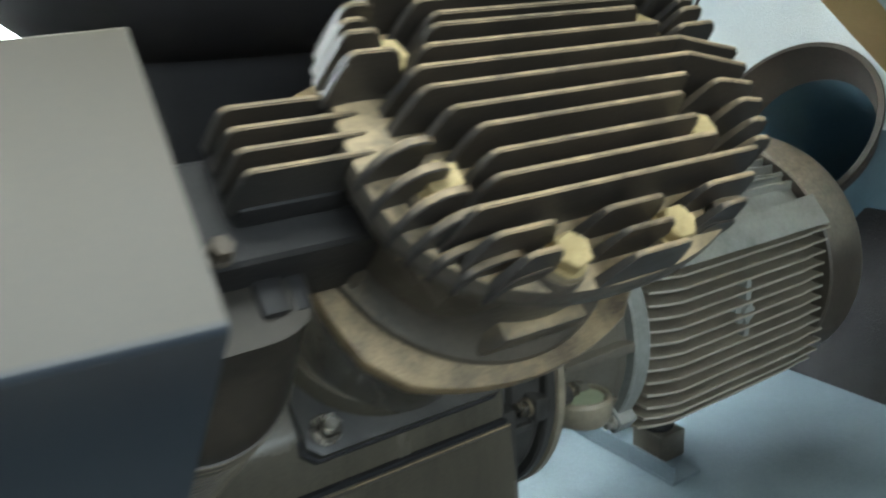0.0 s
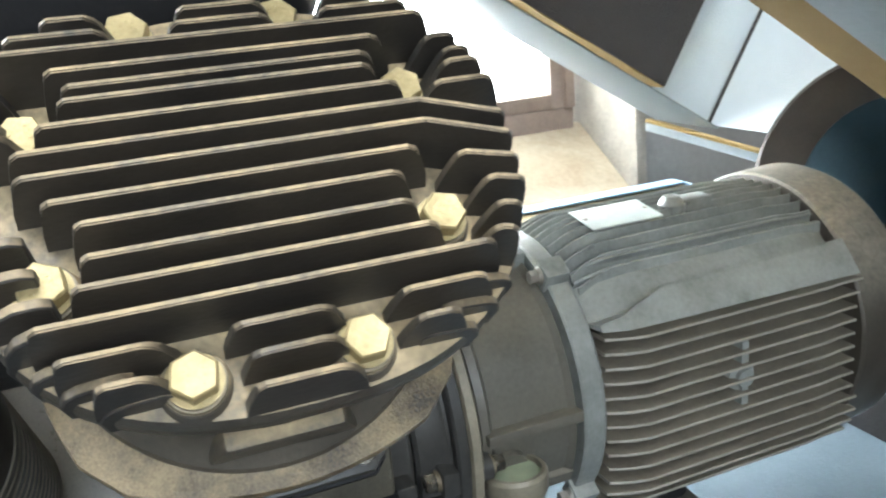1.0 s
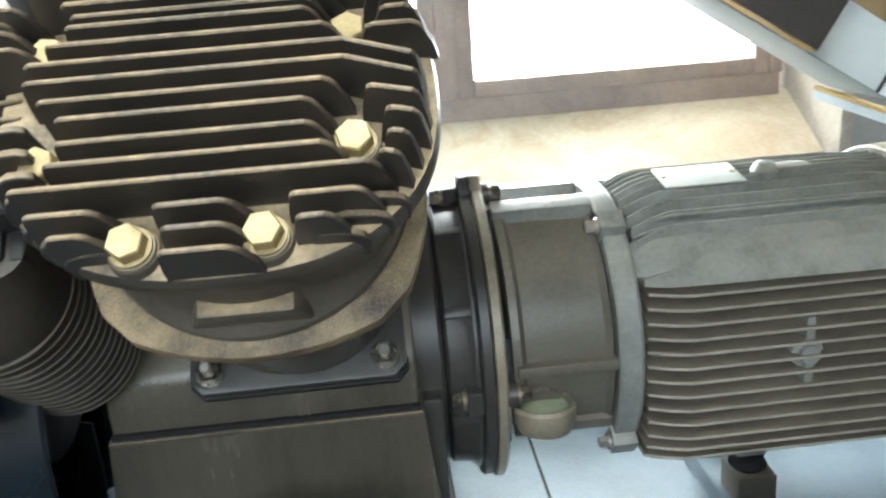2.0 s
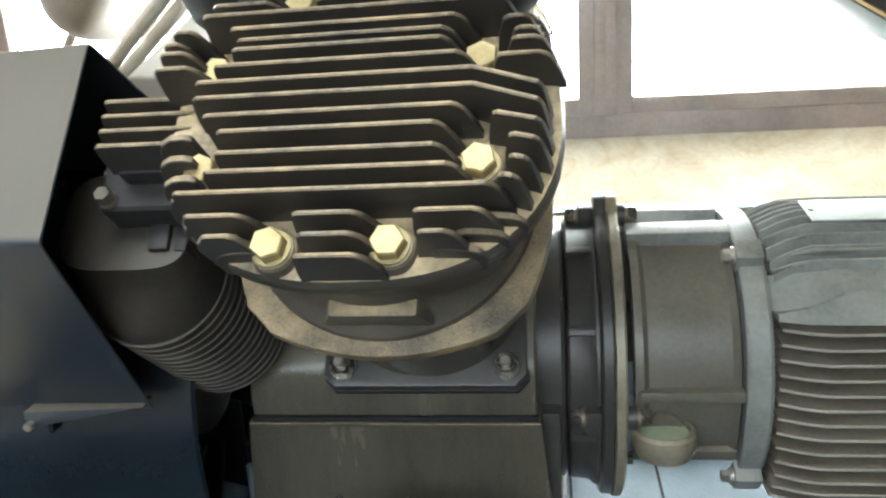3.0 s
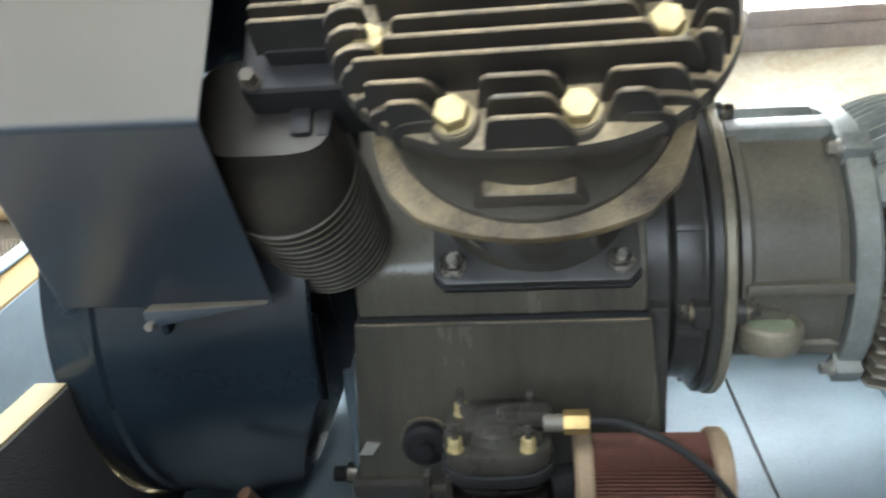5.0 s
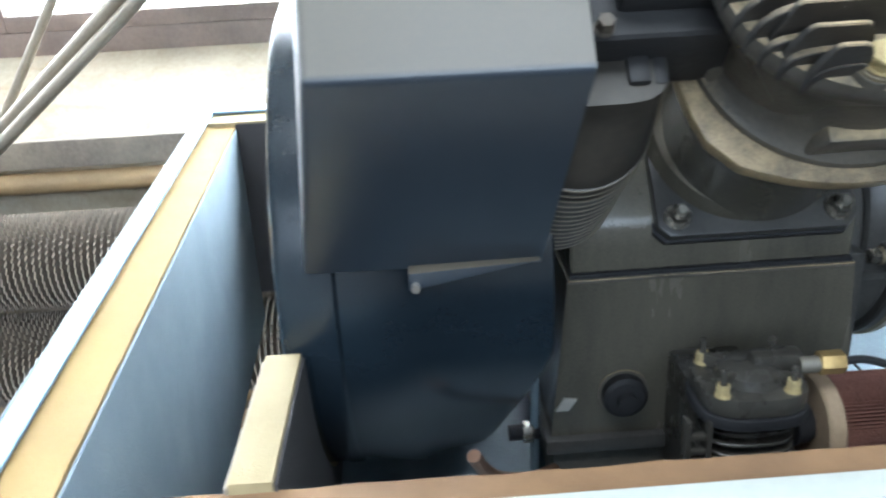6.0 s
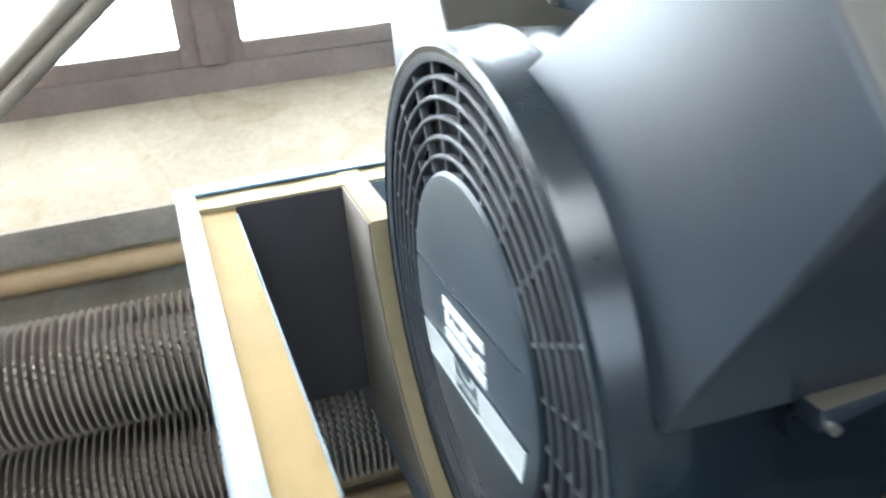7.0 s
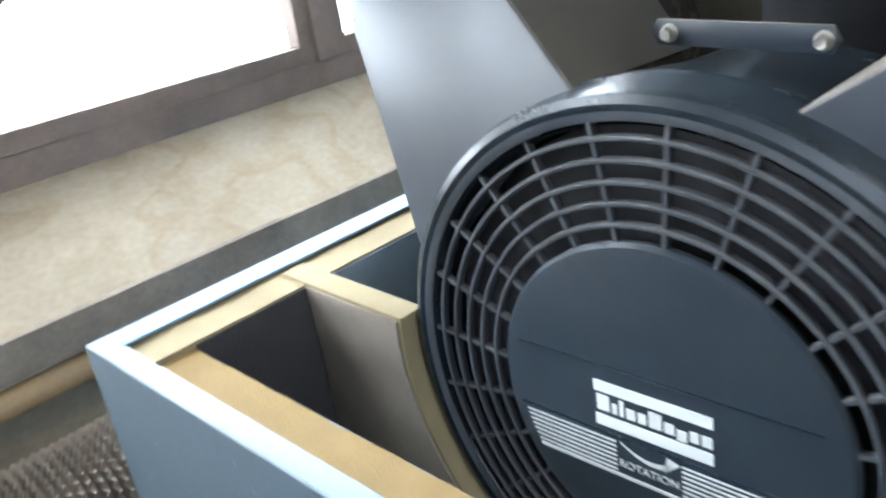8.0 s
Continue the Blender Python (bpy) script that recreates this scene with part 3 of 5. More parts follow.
def hood():
    """The hinged upper half, swung up over the drive end."""
    h = thing("enclosure_hood", "raised blue steel sound hood with mustard foam rim", "hood", (1.07, 0.4, 0.34))
    d = Vector((-0.85, 0, 0.527)).normalized()
    up = Vector((0.527, 0, 0.85)).normalized()
    o = Vector((1.039, 0, 0.488))
    m = Matrix(((d.x, 0, up.x, o.x), (d.y, 1, up.y, 0), (d.z, 0, up.z, o.z), (0, 0, 0, 1)))
    L = 1.75
    part("back_skirt", box(0, L, 0.661, 0.664, 0.002, 0.42, 0.001, m), blue_felt, h)
    part("back_flange", box(-0.01, L, 0.640, 0.818, -0.003, 0.0, 0.001, m), grey_steel, h, "pale blue folded steel flange")
    part("back_flange_lip", box(-0.01, L, 0.818, 0.821, -0.003, 0.03, 0.001, m), grey_steel, h, "grey folded lip")
    part("back_foam", rough_board(0.158, L, 0.606, 0.660, 0.40, m), foam, h, "mustard foam liner with a cut edge")
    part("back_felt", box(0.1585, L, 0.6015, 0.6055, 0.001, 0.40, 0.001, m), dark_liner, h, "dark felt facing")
    ring = [(0.353 + 0.150 * math.cos(t), -0.015 + 0.150 * math.sin(t)) for t in [0.1002 + (math.pi - 0.2004) * k / 36 for k in range(37)]]
    poly = [(0.04, 0.0), (0.04, 0.42), (0.661, 0.42), (0.661, 0.0)] + ring
    wall = prism(poly, -0.003, 0.0, "x", 0)
    wall.transform(m)
    part("end_wall", wall, blue_felt, h, "pale blue end wall with a round duct opening")
    a, b = Vector((1.017, 0.809, 0.487)), Vector((1.118, 0.545, 0.430))
    for name, drop, mat, lab in (("end_foam", 0.006, foam, "thin mustard foam edge"), ("end_flange", 0.015, grey_steel, "pale folded end flange")):
        bm = bmesh.new()
        lift = 0.0 if name == "end_foam" else 0.007
        loops(bm, [[p + Vector((dx, 0, -dz - lift)) for dx, dz in ((-0.004, 0), (0.008, 0), (0.008, drop), (-0.004, drop))] for p in (a, b)])
        part(name, bevelled(bm, 0.001, 1), mat, h, lab)
    part("corner_seam", box(0.0, 0.003, 0.654, 0.6605, 0.0, 0.42, 0, m), dark_liner, h, "dark corner seam")
    c = m @ Matrix.Translation((0, 0.353, -0.015)) @ X_TURN
    part("duct_ring", lathe([(0.156, 0.0), (0.156, 0.006), (0.147, 0.008), (0.124, -0.06), (0.119, -0.06), (0.141, -0.004)], 56, c, None, False), ring_brown, h, "dusty brown-black rubber duct ring")
    part("duct", lathe([(0.124, -0.06), (0.124, -0.5), (0.0005, -0.5)], 48, c, None, False), duct_blue, h, "dark blue duct")
    part("front_skirt", box(0.05, L, -0.034, -0.031, -0.058, 0.42, 0.001, m), grey_steel, h, "grey sheet-steel front")
    part("front_flange", box(0.05, L, -0.19, -0.031, -0.063, -0.060, 0.001, m), grey_steel, h, "grey folded steel flange")
    part("front_foam", rough_board(0.1, L, -0.030, 0.030, 0.40, m, -0.060), foam, h, "mustard foam liner with a cut edge")
    part("hinge", tube([(1.07, 0.06, 0.42), (1.07, 0.14, 0.42)], 0.012, 12), grey_steel, h)
    part("hinge_bracket", box(1.06, 1.08, 0.08, 0.12, 0.30, 0.50, 0.002), grey_steel, h)
    return h


def rough_board(x0, x1, y0, y1, z1, m, z0=0.0):
    """A foam board with an uneven cut lower edge."""
    bm = bmesh.new()
    rings = []
    n = 110
    for k in range(n + 1):
        x = x0 + (x1 - x0) * k / n
        j = [noise.noise((k * 0.37, q * 2.7, y0 * 9)) * 0.002 for q in range(3)]
        rings.append([(x, y0, z1), (x, y0 + j[0] * 0.4, z0 + j[1]), (x, (y0 + y1) / 2, z0 - 0.001 + j[2]), (x, y1, z0 + j[1] * 0.5), (x, y1, z1)])
    loops(bm, rings)
    bm.transform(m)
    return bm


hood()


def end_panel():
    e = thing("end_panel", "pale blue steel end panel of the enclosure", "panel", (END_X, 0.3, -0.05))
    part("sheet", box(END_X + 0.001, END_X + 0.004, OY0, OY1, -0.05, 0.342, 0.001), blue_steel, e)
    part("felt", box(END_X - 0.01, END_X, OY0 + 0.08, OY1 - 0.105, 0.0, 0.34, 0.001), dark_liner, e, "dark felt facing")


end_panel()

# ---- the compressor ----
CY, CZ = 0.312, 0.30
MY = 0.321  # the crankshaft and the motor lie a little behind the fan's middle
TILT = Matrix(((1, 0, 0, 0), (0, 0.6407, -0.7678, CY), (0, 0.7678, 0.6407, CZ), (0, 0, 0, 1)))  # x, along the head, out of the crankcase
BACK = Matrix(((1, 0, 0, 0), (0, -0.6407, 0.7678, CY), (0, 0.7678, 0.6407, CZ), (0, 0, 0, 1)))
HX, HB = 0.1225, 0.009
HEAD_C = (-0.003, -0.004)  # middle of the fins and bolts, from the barrel's axis
BOLTS = [(HEAD_C[0] + 0.1052 * math.sin(radians(22.5 + 45 * k)), HEAD_C[1] + 0.1052 * math.cos(radians(22.5 + 45 * k))) for k in range(8)]
# rows of fins up the head, each with its stretches across it, as the top edges run
FIN_ROWS = [
    (0.085, [(-0.0808, -0.0595), (-0.0158, 0.0231), (0.061, 0.0819)]),
    (0.076, [(-0.0984, -0.0566), (-0.0206, 0.025), (0.0572, 0.1009)]),
    (0.0675, [(-0.105, 0.1085)]),
    (0.0547, [(-0.1255, -0.112), (-0.0823, 0.0795), (0.1123, 0.1256)]),
    (0.0447, [(-0.1305, -0.119), (-0.0756, 0.0715), (0.1199, 0.1313)]),
    (0.0369, [(-0.1325, -0.115), (-0.0785, 0.0705), (0.118, 0.1341)]),
    (0.0241, [(-0.134, -0.109), (-0.0898, 0.0819), (0.1085, 0.137)]),
    (-0.016, [(-0.0913, 0.0805)]),
    (-0.029, [(-0.0794, 0.0686)]),
    (-0.0454, [(-0.0785, 0.0696)]),
    (-0.0594, [(-0.0842, 0.0781)]),
    (-0.0744, [(-0.1031, 0.1037)]),
    (-0.0883, [(-0.0955, -0.06), (-0.0215, 0.0179), (0.0577, 0.0952)]),
    (-0.103, [(-0.0813, -0.0633), (-0.0163, 0.0169), (0.061, 0.0777)]),
    (-0.1176, [(-0.0172, 0.0207)]),
]
BENT_ROWS = (0.011, -0.0018)  # two rows run straight and then bend down to the rim
SLANT_STUBS = [(0.1061, -0.0224, 0.0294), (0.117, -0.039, 0.0171), (0.117, -0.0544, 0.0104), (0.1113, -0.0673, 0.0095)]


def superellipse(a, b, n=2.7, count=72):
    out = []
    for k in range(count):
        t = 2 * math.pi * k / count
        c, s = math.cos(t), math.sin(t)
        r = (abs(c / a) ** n + abs(s / b) ** n) ** (-1 / n)
        out.append((r * c, r * s))
    return out


def fin_blade(x0, x1, b, s0, s1, m, lean0=0.006, lean1=0.014):
    """One tapered cast fin whose top runs from x0 to x1, with rounded ends that lean out towards the foot."""
    hgt = s1 - s0
    lean1 = min(lean1, 0.004 + (x1 - x0) * 0.5)
    def end(x, sign, run):
        return [(x + sign * run * 1.1, s0), (x + sign * run * 0.85, s0 + hgt * 0.42), (x + sign * run * 0.42, s0 + hgt * 0.80), (x + sign * run * 0.2, s0 + hgt * 0.93), (x - sign * min(run, 0.002), s1)]
    line = end(x0, -1, lean0) + end(x1, 1, lean1)[::-1]
    bm = bmesh.new()
    def half(z):
        return (0.0033 - 0.0015 * (z - s0) / hgt) * (1.0 if z < s1 - 0.0008 else 0.8)
    fl = [bm.verts.new((x, b - half(z), z)) for x, z in line]
    bl = [bm.verts.new((x, b + half(z), z)) for x, z in line]
    bm.faces.new(fl)
    bm.faces.new(bl[::-1])
    n = len(fl)
    for i in range(n):
        j = (i + 1) % n
        bm.faces.new((fl[j], fl[i], bl[i], bl[j]))
    edges = [e for e in bm.edges if min(e.verts[0].co.z, e.verts[1].co.z) > s0 + hgt * 0.4 and abs(e.verts[0].co.y - e.verts[1].co.y) < 0.0015]
    bmesh.ops.bevel(bm, geom=edges, offset=0.0007, segments=2, affect="EDGES", clamp_overlap=True)
    bm.transform(m)
    return bm


def joined(one, other):
    """Both meshes in one."""
    me = bpy.data.meshes.new("joined")
    other.to_mesh(me)
    other.free()
    one.from_mesh(me)
    bpy.data.meshes.remove(me)
    return one


def main_head(comp, m):
    """Finned cylinder head with eight bolts, its stepped foot, plate and barrel."""
    at = m @ Matrix.Translation((HX, HB + 0.0045, 0.544)) @ Matrix.Rotation(radians(-2.0), 4, "Y") @ Matrix.Rotation(radians(-1.0), 4, "Z") @ Matrix.Translation((0, 0, -0.54))
    mid = at @ Matrix.Translation((0.006, HEAD_C[1], 0))
    edge = superellipse(0.144, 0.1195, 2.4)
    bm = bmesh.new()
    loops(bm, [[(x * f, y * f, z) for x, y in edge] for f, z in ((0.80, 0.425), (0.82, 0.462), (0.93, 0.500), (0.985, 0.506), (1.0, 0.510), (1.0, 0.520), (0.985, 0.527), (0.9, 0.529), (0.3, 0.529))])
    bm.transform(mid)
    head = part("cylinder_head", bm, cast, comp, "black finned cast-iron cylinder head")
    for b, spans in FIN_ROWS:
        for a, c in spans:
            rim = a > 0.1 or c < -0.12
            part("fin", fin_blade(a, c, b, 0.525, 0.565 if rim or b < -0.08 else 0.571, at, lean0=0.006 if not rim else 0.008), fin_mat, head)
    for b in BENT_ROWS:
        bent = joined(fin_blade(-0.101, 0.0925, b, 0.525, 0.571, at, 0.008, 0.0), fin_blade(0, 0.046, 0, 0.525, 0.571, at @ Matrix.Translation((0.0923, b, 0)) @ Matrix.Rotation(radians(-19), 4, "Z"), 0.0, 0.006))
        part("fin", bent, fin_mat, head)
    for x, y, run in SLANT_STUBS:
        part("fin", fin_blade(0, run, 0, 0.525, 0.569, at @ Matrix.Translation((x, y, 0)) @ Matrix.Rotation(radians(-14), 4, "Z"), 0.006, 0.008), fin_mat, head)

    def rim_x(b):
        return 0.144 * (1 - (abs(b) / 0.1195) ** 2.4) ** (1 / 2.4)

    def knuckle(b, side, tall):
        """A blunt end of a fin that rounds over the rim."""
        xe, top = rim_x(b), 0.527 + tall
        line = [(xe - 0.034, 0.505), (xe - 0.034, top - 0.003), (xe - 0.028, top), (xe - 0.018, top - 0.001), (xe - 0.009, top - tall * 0.22), (xe - 0.003, top - tall * 0.55), (xe + 0.0005, 0.524), (xe - 0.001, 0.506)]
        part("fin", prism([(side * u, v) for u, v in line], b - 0.0028, b + 0.0028, "y", 0.0009, mid, None, 1), fin_mat, head)

    for b in (-0.0224, -0.039, -0.0544, -0.0673):
        knuckle(b, -1, 0.034)
    for b in (-0.0785, -0.0895, -0.1000, 0.0715, 0.0830, 0.0945):
        knuckle(b, -1, 0.016)
        knuckle(b, 1, 0.014)
    bolt = hex_bolt_mesh("bolt", 0.0208, 0.0098, 0.0150, zinc, washer_steel, True)
    for i, (x, y) in enumerate(BOLTS):
        seat = lathe([(0.0175, 0.5265), (0.0160, 0.5333), (0.0152, 0.534), (0.0005, 0.534)], 24, at @ Matrix.Translation((x, y, 0)))
        part("bolt_boss", seat, cast, head, "dusty cast boss")
        share("bolt", bolt, at @ Matrix.Translation((x, y, 0.534)) @ Matrix.Rotation(radians(17 * i + 11), 4, "Z"), head, "yellow zinc-plated hexagon bolt")
    # short ribs under the rim, to both sides
    for k in range(11):
        for side in (-1, 1):
            b = -0.075 + 0.0140 * k
            x = 0.144 * (1 - (abs(b) / 0.1195) ** 2.4) ** (1 / 2.4)
            line = [(x - 0.040, 0.440), (x - 0.020, 0.475), (x - 0.004, 0.503), (x - 0.040, 0.505)]
            part("rim_rib", prism([(side * u, v) for u, v in line], b - 0.0028, b + 0.0028, "y", 0.0008, mid, None, 1), cast, head)
    # foot with flat pads
    for k in range(4):
        t = at @ Matrix.Rotation(math.pi / 2 * k - math.pi / 2, 4, "Z")
        part("foot_pad", prism([(-0.046, 0.408), (0.046, 0.408), (0.035, 0.434), (-0.035, 0.434)], 0.085, 0.1150, "y", 0.004, t @ Matrix.Rotation(-math.pi / 2, 4, "Z")), cast, head)
    ring = lathe([(0.085, 0.398), (0.1225, 0.398), (0.1250, 0.401), (0.1235, 0.406), (0.117, 0.411), (0.110, 0.420), (0.106, 0.436), (0.106, 0.462), (0.110, 0.492), (0.085, 0.494)], 64, at)
    part("foot_ring", ring, cast, head)
    sq = rounded_square(0.117, 0.137, 0.024)
    plate = prism(sq, 0.383, 0.399, "z", 0.003, at)
    part("valve_plate", plate, dusty_plate, comp, "dusty oil-stained valve plate")
    part("gasket", prism([(x * 0.985, y * 0.985) for x, y in sq], 0.379, 0.3825, "z", 0, at), rubber, comp, "black gasket")
    barrel = lathe([(0.100, 0.19), (0.099, 0.24), (0.101, 0.28), (0.107, 0.325), (0.114, 0.352), (0.118, 0.368), (0.1185, 0.378)], 56, at)
    part("cylinder_barrel", barrel, oily, comp, "smooth oily cylinder barrel")
    low = m @ Matrix.Translation((0, 0.010, -0.026))
    base = prism(rounded_square(0.107, 0.107, 0.012), 0.205, 0.2205, "z", 0.003, low @ Matrix.Translation((HX + 0.005, 0, 0)))
    base = part("base_flange", base, dark_cast, comp, "oily square base flange")
    part("flange_gasket", prism(rounded_square(0.109, 0.109, 0.012), 0.196, 0.2046, "z", 0.001, low @ Matrix.Translation((HX + 0.005, 0, 0))), rubber, base, "black gasket")
    part("flange_collar", lathe([(0.104, 0.22), (0.101, 0.233), (0.098, 0.24)], 48, low @ Matrix.Translation((HX, HB, 0))), oily, base)
    nut = hex_bolt_mesh("nut", 0.019, 0.012, 0.0145, dull_steel)
    for x in (-0.086, 0.086):
        for y in (-0.086, 0.086):
            share("nut", nut, low @ Matrix.Translation((HX + 0.005 + x, y, 0.2205)), base, "greasy steel nut")
            part("stud", lathe([(0.0055, 0.23), (0.0055, 0.243), (0.0045, 0.245), (0.0005, 0.245)], 12, low @ Matrix.Translation((HX + 0.005 + x, y, 0))), steel, base, "threaded stud end")
    return head


def rounded_square(half, bow, cut, n=10):
    """Square with cut corners whose sides bow out to bow."""
    pts = []
    for k in range(4):
        for i in range(n + 1):
            u = -1 + 2 * i / n
            x, y = u * (half - cut), -(half + (bow - half) * (1 - u * u))
            c, s = math.cos(math.pi / 2 * k), math.sin(math.pi / 2 * k)
            pts.append((c * x - s * y, s * x + c * y))
    return pts


def small_head(comp, m):
    """The narrower second-stage cylinder beside the large one."""
    X, Bc = -0.028, 0.012
    at = m @ Matrix.Translation((X, Bc, 0))
    block = box(-0.066, 0.055, -0.036, 0.034, 0.40, 0.478, 0.007, at, None, 3)
    box(-0.044, 0.050, -0.014, 0.036, 0.47, 0.496, 0.005, at, block)
    head = part("small_cylinder_head", block, near_black_cast, comp, "small black finned cylinder head")
    for k in range(4):
        part("fin", fin_blade(-0.044, 0.030, -0.008 + 0.0128 * k, 0.490, 0.530, at, 0.004, 0.006), fin_mat, head)
    bolt = hex_bolt_mesh("small_bolt", 0.012, 0.010, 0.008, motor_core)
    share("bolt", bolt, at @ Matrix.Translation((-0.056, -0.027, 0.478)), head, "blackened steel bolt")
    lug = box(-0.034, -0.016, -0.058, -0.030, 0.405, 0.450, 0.004, at)
    box(-0.013, -0.002, -0.058, -0.030, 0.405, 0.446, 0.003, at, lug)
    part("lug", lug, near_black_cast, head, "worn cast lug")
    share("bolt", bolt, at @ Matrix.Translation((-0.035, -0.046, 0.425)) @ Matrix.Rotation(radians(-90), 4, "Y"), head, "blackened steel bolt")
    col = m @ Matrix.Translation((-0.091, -0.038, 0))
    rings = []
    for f, z in ((0.0, 0.345), (0.0, 0.364), (0.06, 0.374), (0.22, 0.386), (0.5, 0.402), (0.78, 0.418), (0.94, 0.430), (1.0, 0.444)):
        round_cut, square_cut = superellipse(0.0655, 0.0655, 2.0, 48), superellipse(0.056, 0.044, 4.0, 48)
        rings.append([(a[0] * (1 - f) + (b[0] + 0.006) * f, a[1] * (1 - f) + (b[1] + 0.021) * f, z) for a, b in zip(round_cut, square_cut)])
    bm = bmesh.new()
    loops(bm, rings)
    bm.transform(col)
    neck = part("cylinder_neck", bm, neck_cast, comp, "brown smooth cast cylinder neck")
    part("valve_chest", box(-0.040, 0.060, -0.004, 0.040, 0.404, 0.442, 0.006, col, None, 3), neck_cast, comp, "dark cast valve chest")
    core = part("small_cylinder_barrel", lathe([(0.048, 0.18), (0.048, 0.375)], 36, col), rubber, comp, "ringed cylinder barrel")
    bm = lathe([(0.046, -0.0026), (0.0655, -0.0015), (0.0664, 0), (0.0655, 0.0015), (0.046, 0.0026)], 48, None, None, False)
    ring_mesh = finish("barrel_fin", bm, dark_cast)
    # outer edge of each ring is coloured as rim-lit
    ring_mesh.materials.append(rim_lit_edge)
    for face in ring_mesh.polygons:
        if math.hypot(face.center.x, face.center.y) > 0.0652:
            face.material_index = 1
    for k in range(14):
        share("barrel_fin", ring_mesh, col @ Matrix.Translation((0, 0, 0.200 + 0.0130 * k)), core)


def crankcase(comp):
    prof = [(0.124, 0.302), (0.124, 0.350), (0.130, 0.366), (0.285, 0.548), (0.385, 0.548), (0.544, 0.366), (0.550, 0.350), (0.550, 0.302)]
    part("crankcase_top", prism(prof, -0.070, 0.244, "x", 0.006, None, None, 3), oily, comp, "black oily upper crankcase")
    bm = bmesh.new()
    loops(bm, [[(x0, y0, z), (x1, y0, z), (x1, y1, z), (x0, y1, z)] for z, x0, x1, y0, y1 in ((0.09, -0.090, 0.266, 0.124, 0.550), (0.2975, -0.073, 0.247, 0.120, 0.554))])
    bevelled(bm, 0.010, 3)
    body = part("crankcase", bm, oily, comp, "oily dark grey cast crankcase")
    part("seam", box(-0.0705, 0.2445, 0.1215, 0.5525, 0.2970, 0.3025, 0.001), rubber, comp, "dark joint line")
    part("seam_lip", box(-0.073, 0.247, 0.1185, 0.555, 0.2925, 0.2965, 0.0015), cast, comp)
    part("base_lip", box(-0.098, 0.276, 0.113, 0.561, 0.070, 0.090, 0.004), dark_cast, comp)
    part("sump", box(-0.088, 0.266, 0.126, 0.549, 0.0, 0.070, 0.008), cast, comp)
    part("side_rib", box(0.247, 0.268, 0.135, 0.19, 0.07, 0.30, 0.004), dark_cast, comp)
    # oil filler, maker's tag, side lugs
    knob = part("oil_knob", lathe([(0.024, 0), (0.026, 0.004), (0.026, 0.016), (0.021, 0.020), (0.012, 0.021), (0.011, 0.030), (0.0005, 0.031)], 28, Matrix.Translation((-0.006, 0.125, 0.147)) @ Matrix.Rotation(radians(90), 4, "X")), rubber, comp, "black round oil plug")
    part("collar", lathe([(0.030, 0), (0.030, 0.004), (0.0005, 0.004)], 28, Matrix.Translation((-0.006, 0.125, 0.147)) @ Matrix.Rotation(radians(90), 4, "X")), cast, knob)
    part("tag", prism([(-0.086, 0.128), (-0.070, 0.128), (-0.060, 0.143), (-0.076, 0.145)], 0.1185, 0.1225, "y", 0.001), plate_alu, comp, "small bent metal tag")
    return body


def cut_below(bm, z):
    """Flat underside at height z."""
    for v in bm.verts:
        v.co.z = max(v.co.z, z)
    return bm


